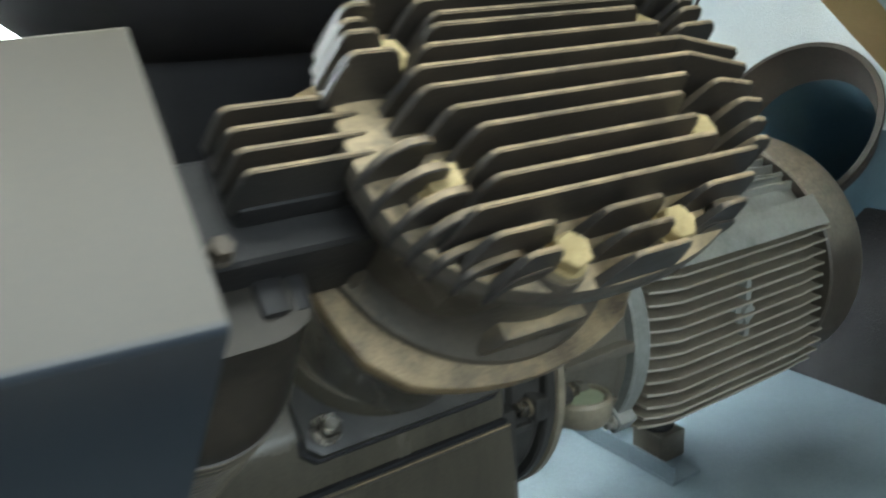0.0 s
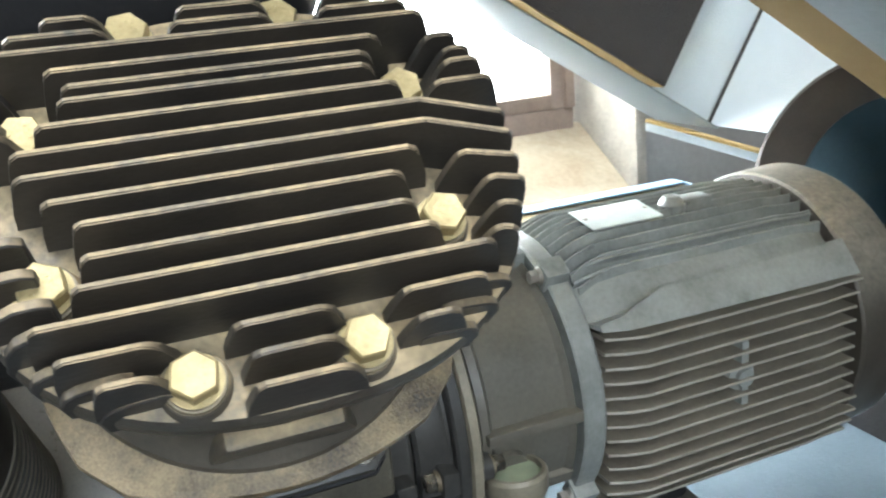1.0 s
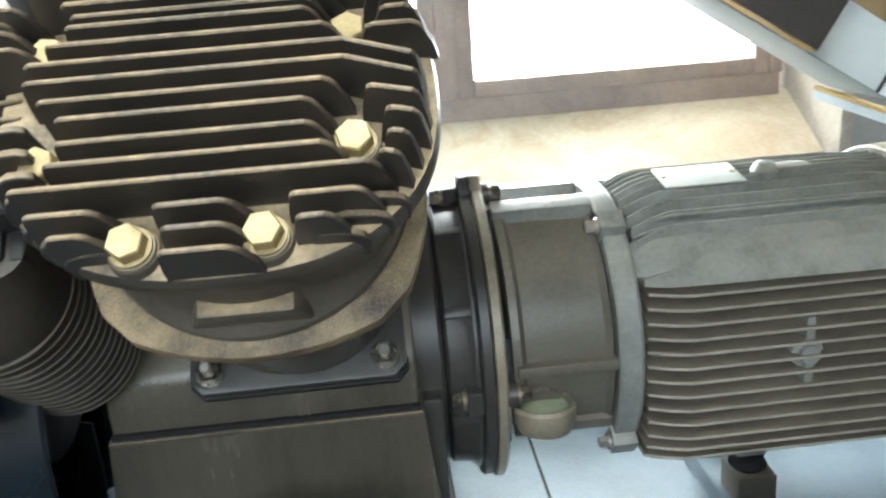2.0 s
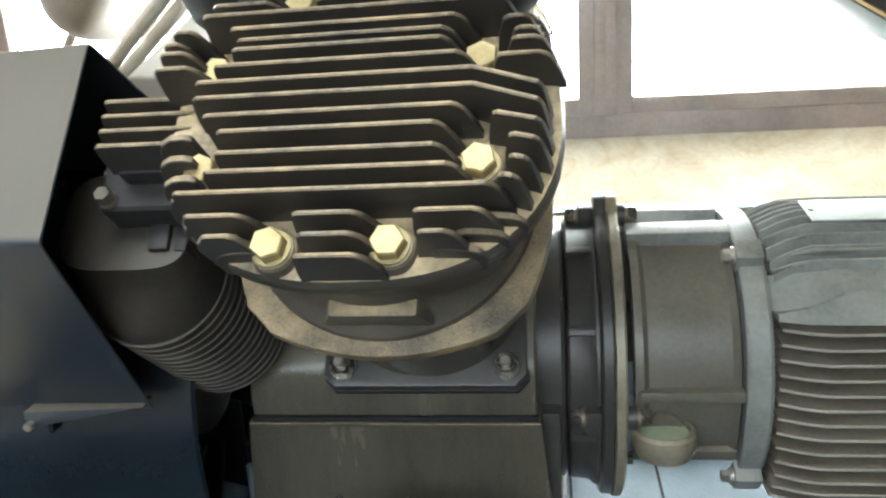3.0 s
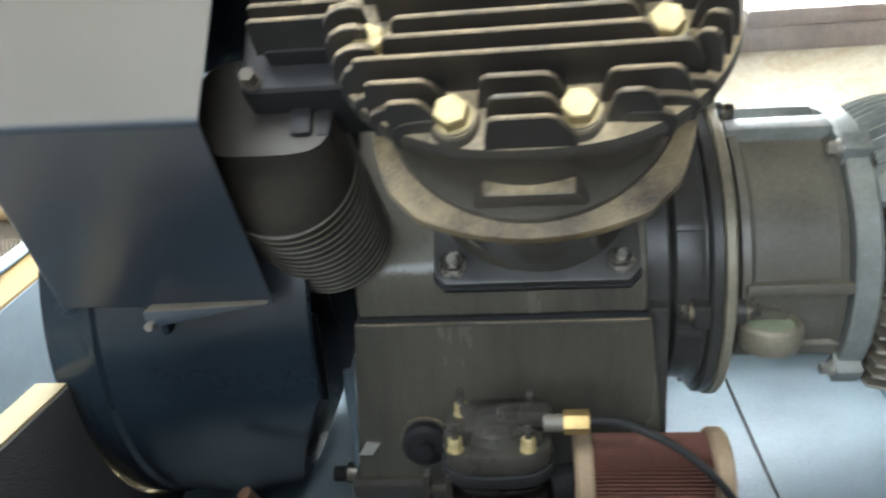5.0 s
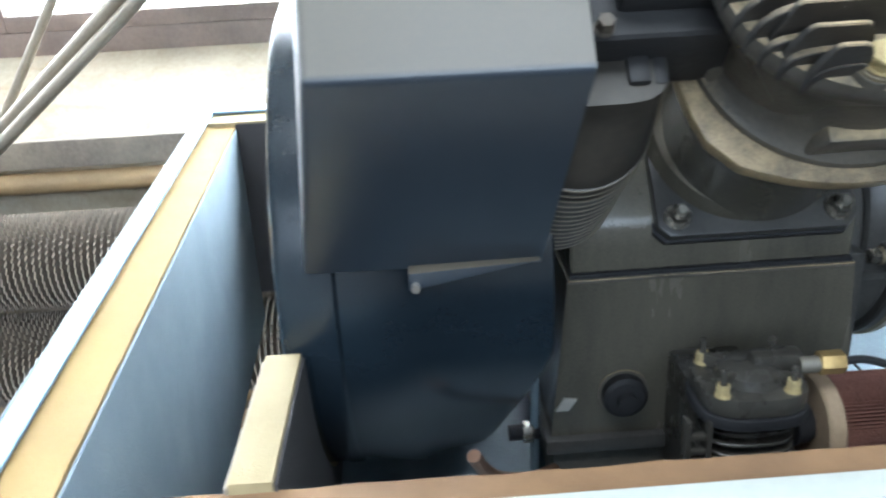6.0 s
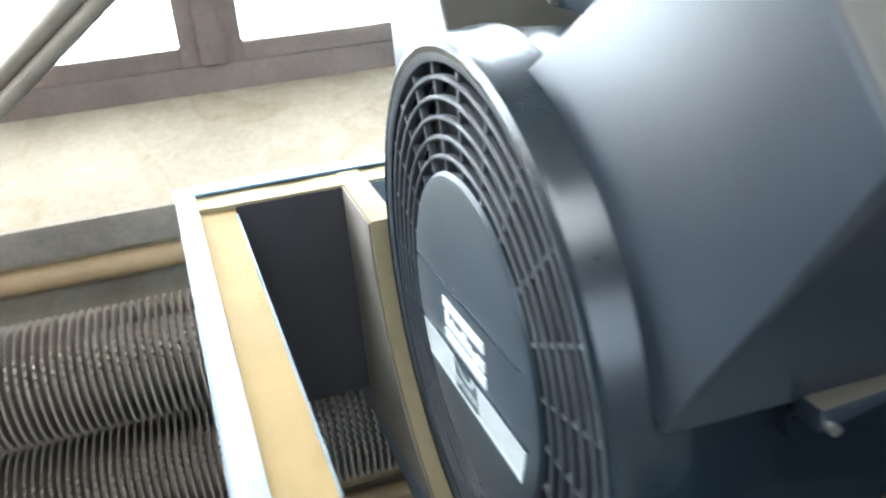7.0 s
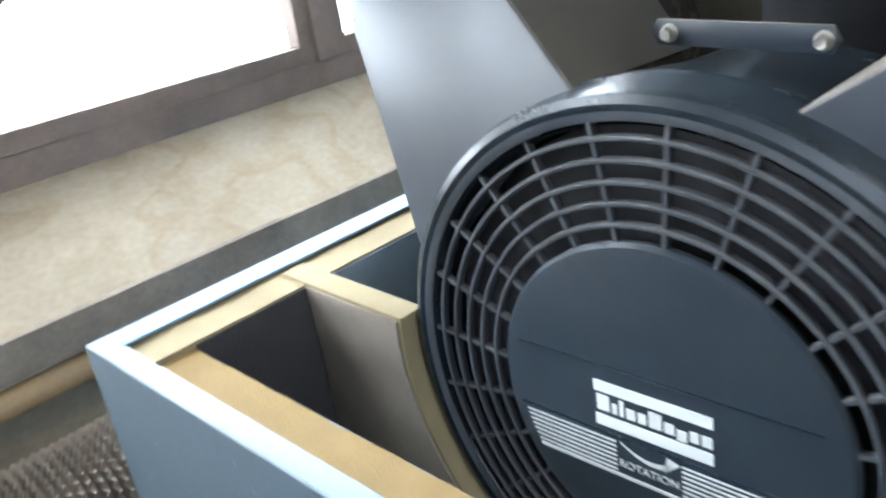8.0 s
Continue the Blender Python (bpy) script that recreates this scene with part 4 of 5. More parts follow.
def drive_end(comp):
    """Bearing cover and the two plates of the coupling flange, with bolts round the rim."""
    t = Matrix.Translation((0.008, MY, CZ)) @ X_TURN
    part("bearing_ring", lathe([(0.10, 0.226), (0.160, 0.226), (0.163, 0.229), (0.163, 0.262), (0.160, 0.266), (0.154, 0.268), (0.10, 0.2685)], 72, t), dark_cast, comp, "black round bearing ring")
    cover = part("bearing_cover", lathe([(0.10, 0.268), (0.159, 0.2685), (0.164, 0.272), (0.166, 0.292), (0.172, 0.300), (0.172, 0.3035), (0.10, 0.304)], 72, t), dark_cast, comp, "black stepped bearing cover")
    for ang in (28, -14, 62):
        e = Matrix.Translation((0.008, MY, CZ)) @ Matrix.Rotation(radians(-ang), 4, "X")
        part("cover_rib", box(0.270, 0.302, -0.171, -0.150, -0.005, 0.005, 0.002, e), dark_cast, cover)
    inner = part("coupling_plate", lathe([(0.10, 0.304), (0.180, 0.3045), (0.183, 0.307), (0.183, 0.3165), (0.182, 0.3175), (0.10, 0.318)], 80, t), dark_cast, comp, "dark round coupling plate")
    flange = part("coupling_flange", lathe([(0.10, 0.318), (0.183, 0.3185), (0.186, 0.320), (0.186, 0.3285), (0.183, 0.331), (0.10, 0.332)], 80, t), flange_edge, comp, "thin round coupling flange with a worn pale edge")
    bolt = hex_bolt_mesh("flange_bolt", 0.0165, 0.011, 0.011, dull_steel, washer_steel)
    for ang in (-4, 86, 176, 266):
        r = radians(ang)
        p = Matrix.Translation((0.008, MY - 0.172 * math.cos(r), CZ + 0.172 * math.sin(r)))
        e = Matrix.Translation((0.008, MY, CZ)) @ Matrix.Rotation(-r, 4, "X")
        if ang in (86, 266):
            ear = [(-0.197, -0.014), (-0.199, -0.010), (-0.199, 0.010), (-0.197, 0.014), (-0.180, 0.026), (-0.180, -0.026)]
            part("lug", prism(ear, 0.3185, 0.3315, "x", 0.002, e), flange_edge, flange)
            part("lug", prism(ear, 0.3045, 0.3180, "x", 0.002, e), dark_cast, inner)
        part("bolt_boss", box(0.286, 0.304, -0.187, -0.150, -0.014, 0.014, 0.004, e), dark_cast, inner)
        part("bolt_seat", lathe([(0.0135, 0.330), (0.0135, 0.341), (0.0005, 0.341)], 20, p @ X_TURN), dark_cast, flange)
        share("bolt", bolt, Matrix.Translation((0.341, 0, 0)) @ p @ X_TURN, flange, "greasy steel bolt")
        share("nut", bolt, Matrix.Translation((0.286, 0, 0)) @ p @ Matrix.Rotation(radians(-90), 4, "Y"), inner, "greasy steel nut")


comp = thing("piston_compressor", "dark cast-iron piston compressor with finned heads, dusty and oily", "compressor", (0.1, CY, 0.0))
main_head(comp, TILT)
small_head(comp, TILT)
main_head(comp, BACK)
small_head(comp, BACK)
crankcase(comp)
drive_end(comp)


def intake_drum(comp):
    """Dark round silencer that stands between the two banks of cylinders."""
    m = Matrix.Translation((0.062, 0.30, 0)) @ Matrix.Diagonal((1.0, 0.90, 1.0, 1.0))
    drum = lathe([(0.115, 0.50), (0.115, 0.68), (0.15, 0.69), (0.172, 0.704), (0.194, 0.722), (0.206, 0.748), (0.209, 0.78), (0.209, 0.93), (0.20, 0.965), (0.16, 0.985), (0.0005, 0.99)], 64, m)
    drum = part("intake_drum", drum, drum_black, comp, "dark round intake silencer drum")
    part("lid_band", lathe([(0.208, 0.90), (0.213, 0.902), (0.213, 0.918), (0.208, 0.92)], 64, m, None, False), rubber, drum)


intake_drum(comp)

# ---- bell housing and motor ----


def motor():
    mo = thing("electric_motor", "grey ribbed electric motor, dusty", "motor", (0.66, MY, 0.0))
    t = Matrix.Translation((0.008, MY, CZ)) @ X_TURN
    shell = [(0.146, 0.340), (0.160, 0.341), (0.161, 0.350), (0.153, 0.356), (0.151, 0.445), (0.157, 0.452), (0.146, 0.456), (0.143, 0.440), (0.143, 0.358), (0.146, 0.340)]
    bell = part("bell_housing", joined(lathe(shell, 32, t, None, False, 197, 296), lathe(shell, 32, t, None, False, 64, 163)), bell_paint, mo, "dusty grey bell housing open above and below")
    for ang in (-3, 180):
        e = Matrix.Translation((0.008, MY, CZ)) @ Matrix.Rotation(radians(ang), 4, "X")
        part("rib", box(0.345, 0.455, -0.169, -0.14, -0.006, 0.006, 0.002, e), bell_paint, bell)
    for ang in (284, 256):
        e = Matrix.Translation((0.008, MY, CZ)) @ Matrix.Rotation(radians(ang), 4, "X")
        part("top_bar", box(0.340, 0.456, -0.168, -0.142, -0.014, 0.014, 0.002, e), motor_paint, bell, "flat bar along the open top")
    for ang in (-30, 210):
        e = Matrix.Translation((0.008, MY, CZ)) @ Matrix.Rotation(radians(-ang), 4, "X")
        part("bottom_bar", box(0.342, 0.455, -0.158, -0.142, -0.010, 0.010, 0.002, e), bell_paint, bell)
    eye = Matrix.Translation((0.379, 0.154, 0.259)) @ Matrix.Rotation(radians(-3), 4, "X")
    part("plug_neck", tube([(0.379, 0.166, 0.262), (0.379, 0.19, 0.268)], 0.022, 20), bell_paint, bell)
    plug = part("inspection_plug", lathe([(0.018, -0.022), (0.029, -0.017), (0.034, -0.006), (0.0345, 0.010), (0.032, 0.014), (0.0285, 0.014), (0.0275, 0.008), (0.0005, 0.008)], 36, eye), flange_edge, bell, "round inspection port")
    part("lens", lathe([(0.027, 0.0082), (0.025, 0.0105), (0.0005, 0.012)], 36, eye), lens_green, plug, "pale green sight glass")
    fl = part("motor_flange", cut_below(lathe([(0.12, 0.455), (0.166, 0.456), (0.168, 0.459), (0.168, 0.480), (0.165, 0.484), (0.12, 0.486)], 64, t), CZ - 0.098), motor_paint, mo, "grey motor flange")
    bolt = hex_bolt_mesh("small_flange_bolt", 0.013, 0.009, 0.010, steel)
    for k in range(4):
        r = radians(57.5 + 88 * k)
        p = Matrix.Translation((0.008, MY - 0.170 * math.cos(r), CZ + 0.170 * math.sin(r)))
        e = Matrix.Translation((0.008, MY, CZ)) @ Matrix.Rotation(-r, 4, "X")
        part("lug", box(0.452, 0.482, -0.182, -0.155, -0.014, 0.014, 0.004, e), motor_paint, fl)
        share("bolt", bolt, Matrix.Translation((0.452, 0, 0)) @ p @ Matrix.Rotation(radians(-90), 4, "Y"), fl, "grey steel bolt")
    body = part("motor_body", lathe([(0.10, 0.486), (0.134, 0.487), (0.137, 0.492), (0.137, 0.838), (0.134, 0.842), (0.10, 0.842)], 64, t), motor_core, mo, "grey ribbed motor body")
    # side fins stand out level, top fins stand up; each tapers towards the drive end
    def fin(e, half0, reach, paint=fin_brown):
        """One thin fin that tapers to a point at the drive end; its outer edge is coloured as lit."""
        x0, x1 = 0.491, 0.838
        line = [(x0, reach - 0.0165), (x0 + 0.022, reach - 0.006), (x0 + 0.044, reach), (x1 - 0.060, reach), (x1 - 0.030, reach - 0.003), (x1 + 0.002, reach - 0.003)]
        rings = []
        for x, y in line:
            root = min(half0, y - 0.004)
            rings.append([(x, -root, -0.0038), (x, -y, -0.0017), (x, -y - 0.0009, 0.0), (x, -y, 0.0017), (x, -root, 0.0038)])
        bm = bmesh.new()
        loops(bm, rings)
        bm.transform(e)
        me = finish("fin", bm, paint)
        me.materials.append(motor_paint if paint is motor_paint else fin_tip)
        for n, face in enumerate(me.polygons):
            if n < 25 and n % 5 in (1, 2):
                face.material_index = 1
        share("fin", me, Matrix.Identity(4), body)
    for k in range(13):
        z = -0.126 + 0.0172 * k
        inner = math.sqrt(max(0.137**2 - z * z, 0.004)) - 0.006
        reach = 0.171 if abs(z) < 0.1 else 0.171 - (abs(z) - 0.1) * 0.6
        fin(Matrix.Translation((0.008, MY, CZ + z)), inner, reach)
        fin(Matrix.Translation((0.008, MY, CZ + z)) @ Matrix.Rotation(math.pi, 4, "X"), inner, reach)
    for k in range(13):
        y = -0.1065 + 0.0165 * k
        inner = math.sqrt(0.137**2 - y * y) - 0.006
        fin(Matrix.Translation((0.008, MY + y, CZ)) @ Matrix.Rotation(radians(-90), 4, "X"), inner, min(0.1745, math.sqrt(0.1765**2 - y * y)), motor_paint)
    # rounded shoulder between the side and top fins, and the flat pad that rises out of it
    shoulder = bmesh.new()
    arc = [(0.1695 * math.cos(a), 0.1695 * math.sin(a)) for a in [radians(34 + 2.4 * q) for q in range(8)]]
    loops(shoulder, [[(x, MY - ya * f, CZ + za * f) for ya, za in arc] + [(x, MY - 0.09, CZ + 0.09)] for x, f in ((0.494, 0.93), (0.520, 0.985), (0.56, 1.0), (0.80, 1.0), (0.838, 0.98))])
    part("shoulder", shoulder, motor_paint, body, "smooth grey cast shoulder")
    for ang in (53, 57.5):
        fin(Matrix.Translation((0.008, MY, CZ)) @ Matrix.Rotation(radians(-ang), 4, "X"), 0.140, 0.1755, motor_paint)
    pad = bmesh.new()
    loops(pad, [[(x, MY - ya, CZ + za), (x, MY - yb, CZ + zb), (x, MY - 0.10, CZ + 0.085)] for x, ya, za, yb, zb in ((0.494, 0.160, 0.092, 0.154, 0.098), (0.520, 0.170, 0.092, 0.158, 0.104), (0.575, 0.173, 0.092, 0.148, 0.121), (0.838, 0.173, 0.090, 0.144, 0.126))])
    bevelled(pad, 0.003, 2)
    part("terminal_pad", pad, motor_paint, body, "smooth grey cast pad")
    boss = part("ground_boss", lathe([(0.020, 0.12), (0.018, 0.160), (0.012, 0.163), (0.011, 0.168), (0.0005, 0.168)], 20, Matrix.Translation((0.677, MY, CZ - 0.005)) @ Matrix.Rotation(radians(90), 4, "X")), motor_paint, body, "earthing boss with a screw")
    part("boss_web", box(0.672, 0.682, MY - 0.166, MY - 0.12, CZ - 0.045, CZ + 0.04, 0.002), motor_paint, boss)
    plate = box(-0.048, 0.048, -0.028, 0.028, 0.0, 0.0022, 0.0008, Matrix.Translation((0.598, 0.289, 0.4745)) @ Matrix.Rotation(radians(9.6), 4, "X"))
    part("rating_plate", plate, pale_plate, mo, "pale metal rating plate")
    for dx in (-0.042, 0.042):
        part("plate_screw", lathe([(0.0035, 0.0), (0.003, 0.0012), (0.0005, 0.0014)], 10, Matrix.Translation((0.598 + dx, 0.289, 0.4768)) @ Matrix.Rotation(radians(9.6), 4, "X")), steel, mo)
    lift = part("lifting_eye", lathe([(0.016, 0.15), (0.017, 0.174), (0.013, 0.180), (0.010, 0.184), (0.0005, 0.186)], 20, Matrix.Translation((0.680, MY - 0.03, CZ))), motor_paint, mo, "short lifting eye")
    part("ear", box(0.676, 0.735, MY - 0.042, MY - 0.012, CZ + 0.166, CZ + 0.179, 0.005), motor_paint, lift)
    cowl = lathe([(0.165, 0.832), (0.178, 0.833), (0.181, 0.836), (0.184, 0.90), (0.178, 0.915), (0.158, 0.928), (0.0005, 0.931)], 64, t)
    cowl = part("fan_cowl", cowl, cowl_paint, mo, "fan cowl with shade put into its dark colour and dust on top")
    part("belly_foot", prism([(0.665, 0.075), (0.705, 0.075), (0.715, 0.17), (0.655, 0.17)], 0.30, 0.42, "y", 0.004), motor_paint, mo)
    return mo


motor()


def motor_rail():
    r = thing("motor_rail", "pale steel mounting rail under the motor", "rail", (0.66, MY, 0.0))
    part("channel_web", box(0.638, 0.700, 0.24, 0.56, 0.0, 0.006, 0.001), pale_floor, r)
    part("channel_lip", box(0.638, 0.643, 0.24, 0.56, 0.006, 0.032, 0.001), pale_floor, r)
    part("foot_block", box(0.662, 0.716, 0.285, 0.345, 0.006, 0.052, 0.003), bell_paint, r, "dusty steel foot block")
    part("rubber_mount", lathe([(0.022, 0.05), (0.026, 0.056), (0.020, 0.066), (0.024, 0.076), (0.0005, 0.076)], 20, Matrix.Translation((0.688, 0.318, 0))), rubber, r, "black rubber mount")
    part("tail_block", box(0.662, 0.716, 0.44, 0.50, 0.006, 0.075, 0.003), bell_paint, r, "dusty steel foot block")


motor_rail()

# ---- fan drum, air duct and grille ----


def wing(sign):
    """Air duct from the drum towards one cylinder: a skin of sheet with thickness, open at the crankcase end."""
    if sign > 0:
        left = [(-0.341, 0.218, 0.569), (-0.314, -0.004, 0.708), (-0.308, -0.106, 0.576), (-0.343, 0.020, 0.372)]
        right = [(-0.104, 0.216, 0.566), (-0.102, -0.021, 0.716), (-0.104, -0.134, 0.580), (-0.120, 0.008, 0.374)]
    else:
        left = [(-0.341, 0.392, 0.580), (-0.328, 0.463, 0.654), (-0.310, 0.694, 0.738), (-0.316, 0.690, 0.622), (-0.338, 0.618, 0.400), (-0.343, 0.600, 0.362)]
        right = [(-0.121, 0.407, 0.565), (-0.121, 0.462, 0.640), (-0.121, 0.672, 0.722), (-0.121, 0.674, 0.600), (-0.124, 0.614, 0.400), (-0.127, 0.600, 0.360)]
    bm = bmesh.new()
    a, b = [bm.verts.new(p) for p in left], [bm.verts.new(p) for p in right]
    for i in range(len(left) - 1):
        bm.faces.new((a[i], a[i + 1], b[i + 1], b[i]))
    bm.faces.new(a[::-1])
    bmesh.ops.recalc_face_normals(bm, faces=bm.faces)
    bevelled(bm, 0.006, 3, 20)
    bmesh.ops.solidify(bm, geom=bm.faces[:], thickness=0.002)
    return bm


def fan_shroud():
    f = thing("fan_shroud", "black plastic fan drum with twin sheet-steel air ducts", "fan shroud", (-0.25, CY, 0.0))
    t = Matrix.Translation((0, CY, CZ)) @ X_TURN
    drum = lathe([(0.274, -0.372), (0.282, -0.374), (0.289, -0.371), (0.292, -0.364), (0.292, -0.335), (0.294, -0.330), (0.294, -0.318), (0.289, -0.314), (0.283, -0.245), (0.277, -0.236), (0.268, -0.102), (0.264, -0.099), (0.260, -0.2), (0.262, -0.36), (0.266, -0.37)], 96, t, None, False)
    for v in drum.verts:
        if v.co.x > -0.19 and v.co.z < 0.25:
            v.co.x -= (0.25 - v.co.z) * 0.42
        if v.co.x > -0.30 and v.co.z < 0.15:
            v.co.z -= (0.15 - v.co.z) * 0.24
    part("drum", drum, drum_plastic, f, "round black plastic fan drum")
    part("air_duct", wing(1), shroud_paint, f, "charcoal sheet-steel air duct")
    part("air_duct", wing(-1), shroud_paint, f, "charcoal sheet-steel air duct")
    gus = prism([(-0.244, 0.359), (-0.244, 0.377), (-0.122, 0.382)], -0.006, 0.02, "y", 0.0015)
    part("gusset", gus, shroud_paint, f, "folded triangular gusset")
    part("drum_strap", box(-0.243, -0.237, 0.022, 0.06, 0.338, 0.360, 0.002), drum_plastic, f)
    part("gusset_pin", tube([(-0.238, -0.013, 0.364), (-0.238, 0.01, 0.364)], 0.0042, 12), steel, f, "bright screw")
    bar = bmesh.new()
    p0, p1 = Vector((-0.237, 0.372, 0.606)), Vector((-0.237, 0.225, 0.600))
    prism([(p0.y, p0.z - 0.011), (p0.y + 0.006, p0.z), (p0.y, p0.z + 0.011), (p1.y, p1.z + 0.011), (p1.y - 0.006, p1.z), (p1.y, p1.z - 0.011)], -0.241, -0.237, "x", 0.001, None, bar)
    strap = part("tie_bar", bar, shroud_paint, f, "flat steel tie bar across the drum")
    bolt = hex_bolt_mesh("tie_bolt", 0.010, 0.006, 0.008, steel)
    for yy, zz in ((0.360, 0.605), (0.231, 0.5995)):
        share("bolt", bolt, Matrix.Translation((-0.241, yy, zz)) @ Matrix.Rotation(radians(-90), 4, "Y"), strap, "bright hexagon bolt")
    grille(f)
    return f


def grille(f):
    """Round guard: six rings, twenty-four spokes, and the blank hub disc with its printed band."""
    t = Matrix.Translation((-0.366, CY, CZ)) @ Matrix.Rotation(radians(-90), 4, "Y") @ Matrix.Diagonal((1.022, 1.022, 1.0, 1.0))
    g = part("grille", lathe([(0.262, -0.004), (0.262, 0.004), (0.266, 0.0065), (0.2785, 0.0065), (0.282, 0.003), (0.282, -0.004)], 96, t, None, False), grille_plastic, f, "dusty black plastic fan guard")
    for k in range(1, 6):
        r = 0.160 + (0.266 - 0.160) * k / 6
        part("ring", lathe([(r - 0.0022, -0.004), (r - 0.0022, 0.003), (r - 0.001, 0.0045), (r + 0.001, 0.0045), (r + 0.0022, 0.003), (r + 0.0022, -0.004), (r - 0.0022, -0.004)], 84, t, None, False), grille_plastic, g)
    spoke = finish("spoke", box(0.158, 0.2655, -0.0022, 0.0022, -0.006, 0.002, 0.0008), grille_plastic)
    for k in range(24):
        share("spoke", spoke, t @ Matrix.Rotation(radians(90 - 4.3 + 15 * k), 4, "Z"), g)
    hub = lathe([(0.155, -0.006), (0.163, -0.004), (0.1635, 0.002), (0.160, 0.0055), (0.150, 0.0075), (0.08, 0.0085), (0.0005, 0.0088)], 72, t)
    hub = part("hub_disc", hub, hub_plastic, g, "blank black hub disc")
    fx = -0.366 - 0.0092
    def disc_half(z):
        return math.sqrt(max(0.149**2 - (z - CZ) ** 2, 0))
    def bar(name, y0, y1, z0, z1, mat, lift=0.0008, lab=""):
        part(name, box(fx - lift, fx + 0.0006, y0, y1, z0, z1, 0), mat, hub, lab)
    w = disc_half(0.345)
    bar("band_line", CY - w, CY + w, 0.3435, 0.3445, plastic, 0.0010)
    w = disc_half(0.272)
    bar("band_edge", CY - w, CY + w, 0.2715, 0.2735, plastic, 0.0016)
    bar("logo_bar", 0.257, 0.371, 0.3165, 0.3275, print_white, lab="white printed bar")
    bar("logo_bar", 0.257, 0.371, 0.2800, 0.2915, print_white, lab="white printed bar")
    # the maker's mark between the bars, as plain shapes
    widths = (0.013, 0.005, 0.004, 0.009, 0.008, 0.012, 0.009, 0.009, 0.008, 0.009)
    yy = 0.369
    for k, wd in enumerate(widths):
        tall = 0.016 if k in (0, 2, 5) else 0.0105
        low = 0.2965 if k != 7 else 0.2935
        bar("logo_mark", yy - wd, yy, low, low + tall, print_white, 0.0006, "white printed mark")
        yy -= wd + 0.0028
    for k in range(7):
        z = 0.266 - 0.0052 * k
        w = disc_half(z)
        bar("print_line", 0.352, CY + w - 0.004, z - 0.0007, z + 0.0007, print_white, 0.0006, "thin white printed line")
        bar("print_line", CY - w + 0.004, 0.286, z - 0.0007, z + 0.0007, print_white, 0.0006, "thin white printed line")
    z = 0.2295
    w = disc_half(z)
    bar("print_line", CY - w + 0.003, CY + w - 0.003, z - 0.0016, z + 0.0016, print_white, 0.0006, "white printed line")
    # curved arrow over the word
    bm = bmesh.new()
    n = 14
    rows = []
    for k in range(n + 1):
        u = k / n
        y = 0.347 - 0.050 * u
        z = 0.2725 - 0.0155 * math.sin(math.pi * (0.08 + 0.66 * u)) - 0.001
        th = 0.0032 * (0.35 + 0.65 * u)
        rows.append([(fx - 0.0006, y, z - th), (fx - 0.0006, y, z + th)])
    loops(bm, rows, close=False, cap=False)
    tip = [bm.verts.new(p) for p in ((fx - 0.0006, 0.300, 0.2705), (fx - 0.0006, 0.303, 0.2525), (fx - 0.0006, 0.287, 0.2665))]
    bm.faces.new(tip)
    part("arrow", bm, print_white, hub, "white curved arrow")
    text = bpy.data.curves.new("rotation", "FONT")
    text.body, text.size, text.align_x, text.extrude = "ROTATION", 0.0118, "CENTER", 0.0003
    ob = new("lettering", text)
    dg = bpy.context.evaluated_depsgraph_get()
    me = bpy.data.meshes.new_from_object(ob.evaluated_get(dg))
    bpy.data.objects.remove(ob)
    me.materials.clear()
    me.materials.append(print_white)
    m = Matrix(((0, 0, -1, fx - 0.0006), (-1, 0, 0, 0.319), (0, 1, 0, 0.2405), (0, 0, 0, 1)))
    share("lettering", me, m, hub, "white word ROTATION")


fan_shroud()


def fan():
    f = thing("cooling_fan", "black fan wheel behind the guard", "fan", (-0.27, CY, 0.02))
    t = Matrix.Translation((0, CY, CZ)) @ X_TURN
    part("hub", lathe([(0.10, -0.33), (0.11, -0.32), (0.11, -0.2), (0.0005, -0.2)], 40, t), fan_grey, f)
    part("backplate", lathe([(0.10, -0.328), (0.258, -0.328), (0.258, -0.324), (0.10, -0.324)], 48, t, None, False), fan_grey, f)
    for k in range(12):
        e = Matrix.Translation((0, CY, CZ)) @ Matrix.Rotation(radians(30 * k), 4, "X")
        part("blade", box(-0.32, -0.2, 0.108, 0.25, -0.002, 0.002, 0.001, e @ Matrix.Rotation(radians(18), 4, "Y")), fan_grey, f)


fan()

# ---- small pump, filter and lines on the front of the crankcase ----


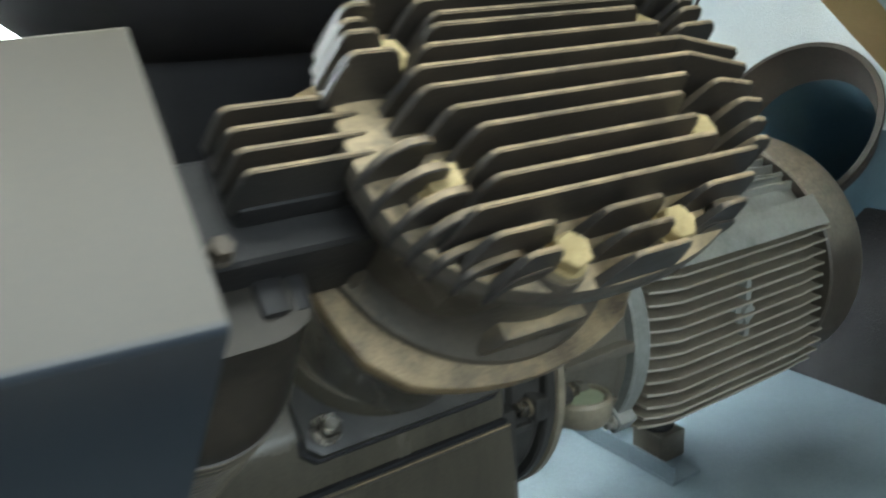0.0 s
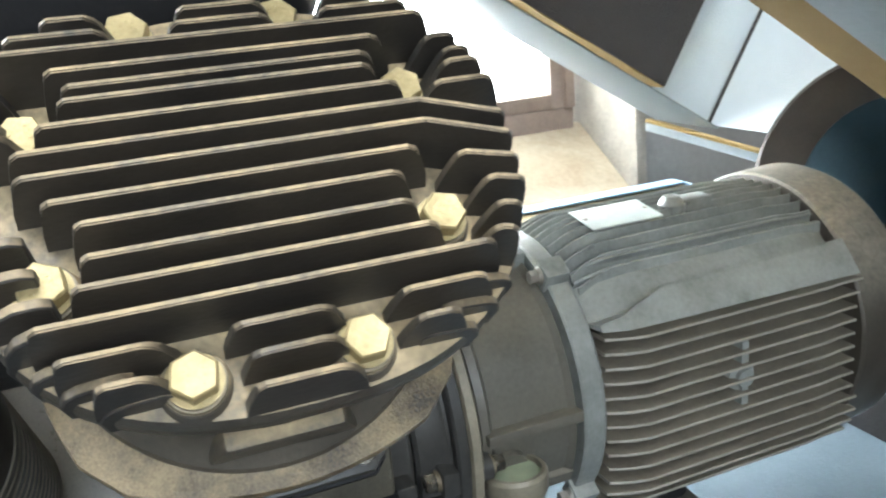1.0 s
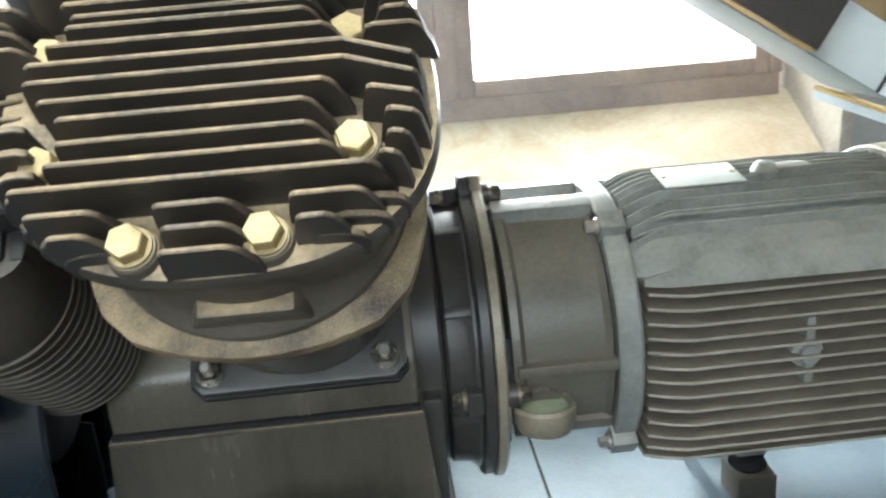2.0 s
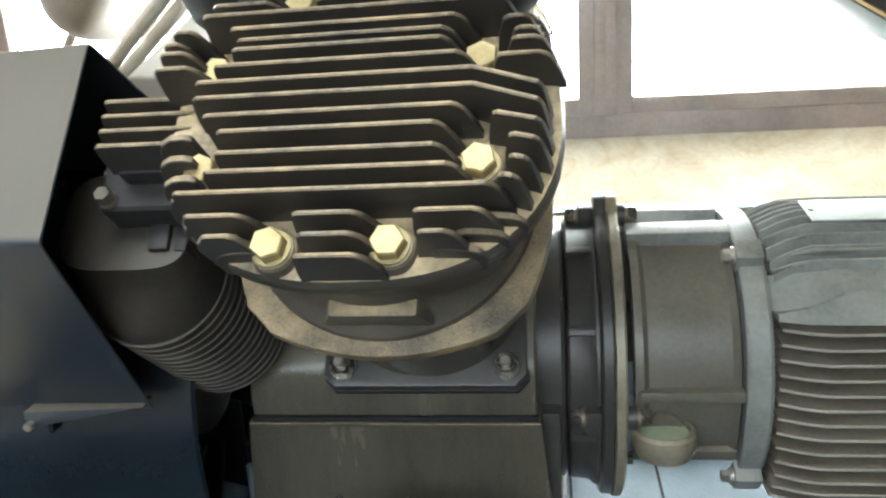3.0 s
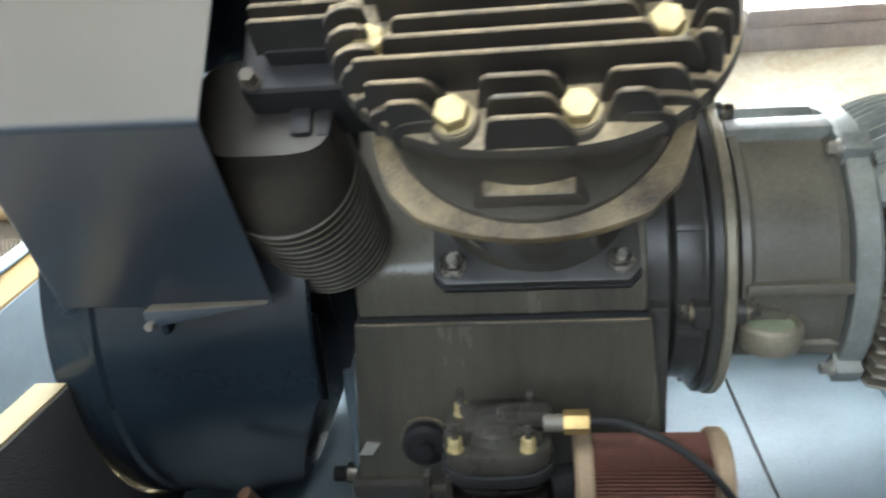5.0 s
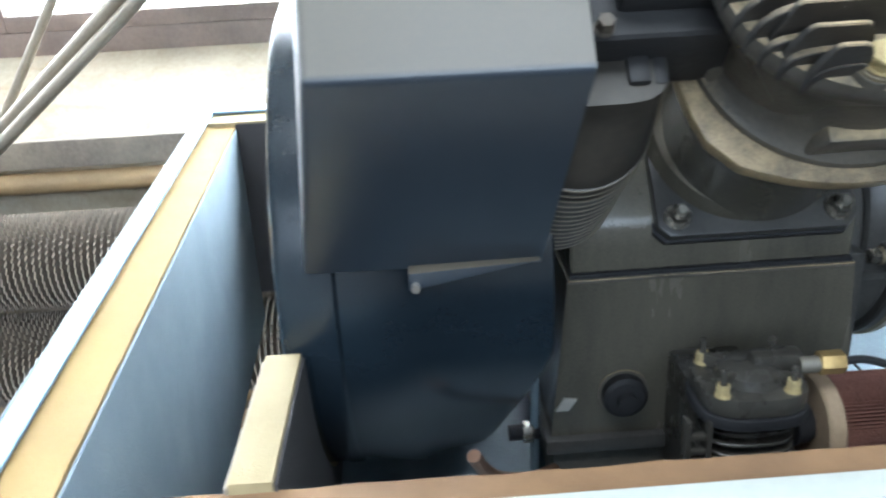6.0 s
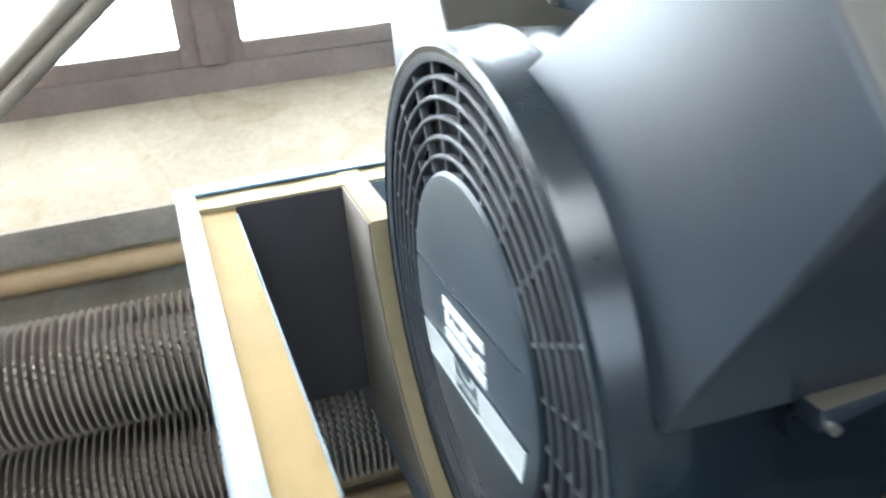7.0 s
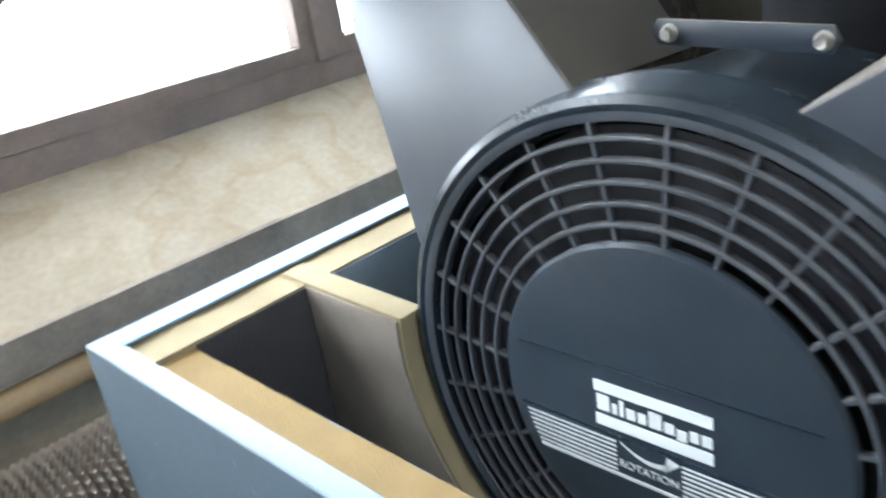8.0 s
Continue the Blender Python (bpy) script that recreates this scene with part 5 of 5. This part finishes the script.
def pilot_pump():
    p = thing("small_pump", "small dark finned pump head bolted to the crankcase front", "pump", (0.085, 0.0, 0.03))
    c = Matrix.Translation((0.085, 0.0, 0))
    part("pump_barrel", lathe([(0.030, 0.05), (0.030, 0.215)], 28, c), pump_black, p)
    ring = finish("pump_fin", prism([(u * 0.046, v * 0.040) for u, v in superellipse(1.0, 1.0, 3.2, 28)], -0.0018, 0.0018, "z", 0.0006, None, None, 1), pump_black)
    for k in range(11):
        share("pump_fin", ring, c @ Matrix.Translation((0, 0, 0.07 + 0.0125 * k)), p)
    part("pump_head", prism([(u * 0.053 + 0.085, v * 0.047) for u, v in superellipse(1.0, 1.0, 3.0, 32)], 0.219, 0.240, "z", 0.004), pump_black, p, "oily dark cast pump head")
    part("pump_gasket", prism([(u * 0.055 + 0.085, v * 0.049) for u, v in superellipse(1.0, 1.0, 3.0, 32)], 0.206, 0.2185, "z", 0.002), rubber, p)
    part("head_dome", lathe([(0.034, 0.239), (0.031, 0.249), (0.022, 0.255), (0.0005, 0.256)], 28, c), pump_black, p)
    for a in (35, 145, 215, 325):
        part("head_rib", box(0.006, 0.050, -0.004, 0.004, 0.240, 0.253, 0.002, c @ Matrix.Rotation(radians(a), 4, "Z")), pump_black, p)
    part("head_bridge", box(0.085, 0.137, -0.010, 0.012, 0.246, 0.264, 0.006), pump_black, p, "raised air passage")
    nut = hex_bolt_mesh("pump_nut", 0.012, 0.010, 0.008, zinc)
    for x, y in ((-0.037, 0.028), (0.032, 0.022), (-0.038, -0.034), (0.03, -0.034)):
        share("nut", nut, c @ Matrix.Translation((x, y, 0.240)), p, "yellow zinc-plated nut")
        part("stud", lathe([(0.0036, 0.248), (0.0036, 0.266), (0.003, 0.268), (0.0005, 0.268)], 10, c @ Matrix.Translation((x, y, 0))), dull_steel, p, "threaded stud end")
    part("outlet", tube([(0.13, -0.01, 0.253), (0.150, -0.012, 0.254)], 0.0085, 12), bell_paint, p)
    part("outlet_nut", prism([(u - 0.012, v + 0.255) for u, v in hexagon(0.012)], 0.148, 0.172, "x", 0.001), brass, p, "brass union nut")
    for k in range(6):
        part("side_rung", box(0.020, 0.038, -0.034, -0.026, 0.104 + 0.017 * k, 0.110 + 0.017 * k, 0.001), pump_black, p)
    for x in (0.014, 0.035):
        part("side_post", box(x, x + 0.006, -0.036, -0.020, 0.03, 0.212, 0.002), pump_black, p)
    part("pump_foot", box(0.045, 0.125, 0.03, 0.126, 0.05, 0.2, 0.006), pump_black, p)


pilot_pump()


def air_filter():
    a = thing("air_filter", "round pleated red-brown paper air filter with tan rims", "air filter", (0.23, 0.0, 0.13))
    c = Matrix.Translation((0, 0.012, 0.170)) @ X_TURN
    bm = bmesh.new()
    n = 160
    rows = []
    for x in (0.172, 0.290):
        rows.append([((0.043 if k % 2 else 0.0475) * math.cos(2 * math.pi * k / n), (0.043 if k % 2 else 0.0475) * math.sin(2 * math.pi * k / n), x) for k in range(n)])
    loops(bm, rows)
    bm.transform(c)
    part("paper", bm, filter_paper, a)
    for x0, x1 in ((0.158, 0.176), (0.287, 0.305)):
        part("rim", lathe([(0.03, x0), (0.050, x0), (0.053, x0 + 0.003), (0.053, x1 - 0.003), (0.050, x1), (0.03, x1)], 40, c), filter_rim, a, "tan end rim")
    part("stem", tube([(0.13, 0.0, 0.172), (0.16, 0.012, 0.170)], 0.02, 14), rubber, a)


air_filter()


def line(name, points, r, mat, label, category, steps=8, sides=10):
    pts = smooth_line(points, steps)
    ob = new(name, finish(name, tube(pts, r, sides), mat))
    return tagged(ob, label, category)


line("hose", [(0.170, -0.012, 0.255), (0.20, -0.014, 0.255), (0.25, -0.03, 0.238), (0.29, -0.045, 0.205), (0.305, -0.05, 0.17), (0.31, -0.05, 0.10), (0.31, -0.02, 0.02)], 0.0042, rubber, "thin black hose from the brass union", "hose")
line("copper_pipe", [(-0.19, 0.02, 0.150), (-0.180, 0.03, 0.125), (-0.16, 0.045, 0.098), (-0.12, 0.07, 0.075), (-0.09, 0.10, 0.060)], 0.008, copper, "bent copper pipe with dull ends", "pipe")


def drain_valve():
    v = thing("drain_valve", "small blackened drain valve on the sump", "valve", (-0.1, 0.17, 0.0))
    part("body", tube([(-0.135, 0.175, 0.062), (-0.085, 0.175, 0.062)], 0.010, 12), rubber, v)
    part("nut", prism([(0.175 + a, 0.062 + b) for a, b in hexagon(0.014)], -0.118, -0.104, "x", 0.001), dull_steel, v, "dull union nut")
    part("upright", tube([(-0.102, 0.175, 0.0), (-0.102, 0.175, 0.21)], 0.006, 10), pale_floor, v, "pale upright tube")


drain_valve()


def support_tube(name, a, b, r, label, group):
    ob = new(name, finish(name, tube([a, b], r, 14), tube_steel))
    return tagged(ob, label, "tube", group)


for a, b in (((-0.9, 1.159, 0.467), (-0.3, 0.952, 0.936)), ((-0.9, 1.149, 0.430), (-0.3, 0.989, 0.893))):
    a, b = Vector(a), Vector(b)
    support_tube("support_tube", a - (b - a) * 0.75, b + (b - a) * 1.2, 0.0155, "slanting bare metal support tube", "slanting tubes")
Q0, QD = Vector((-0.737, 1.3, 0.944)), Vector((0.595, -0.202, 0.778))
support_tube("support_tube", Q0 - QD * 1.2, Q0 + QD * 1.2, 0.012, "slanting bare metal support tube", "slanting tubes")


line("exhaust_duct", [(-0.25, 1.16, 1.9), (-0.42, 1.16, 1.35), (-0.66, 1.18, 0.98), (-0.78, 1.20, 0.83), (-0.83, 1.28, 0.78), (-0.84, 1.45, 0.765), (-0.84, 1.80, 0.765)], 0.085, grey_brown, "thick grey-brown bent duct by the window", "duct", 14, 28)


def tank():
    k = thing("air_tank", "grey-green steel air tank end below the enclosure", "tank", (-0.42, 0.55, FLOOR))
    t = Matrix.Translation((0, 0.52, -0.42)) @ X_TURN
    part("shell", lathe([(0.02, -0.53), (0.08, -0.525), (0.15, -0.505), (0.19, -0.47), (0.205, -0.43), (0.205, -0.305)], 48, t, None, False), tank_paint, k)
    for y in (0.42, 0.62):
        part("leg", box(-0.40, -0.36, y - 0.02, y + 0.02, FLOOR, -0.55, 0.004), tank_paint, k)


tank()
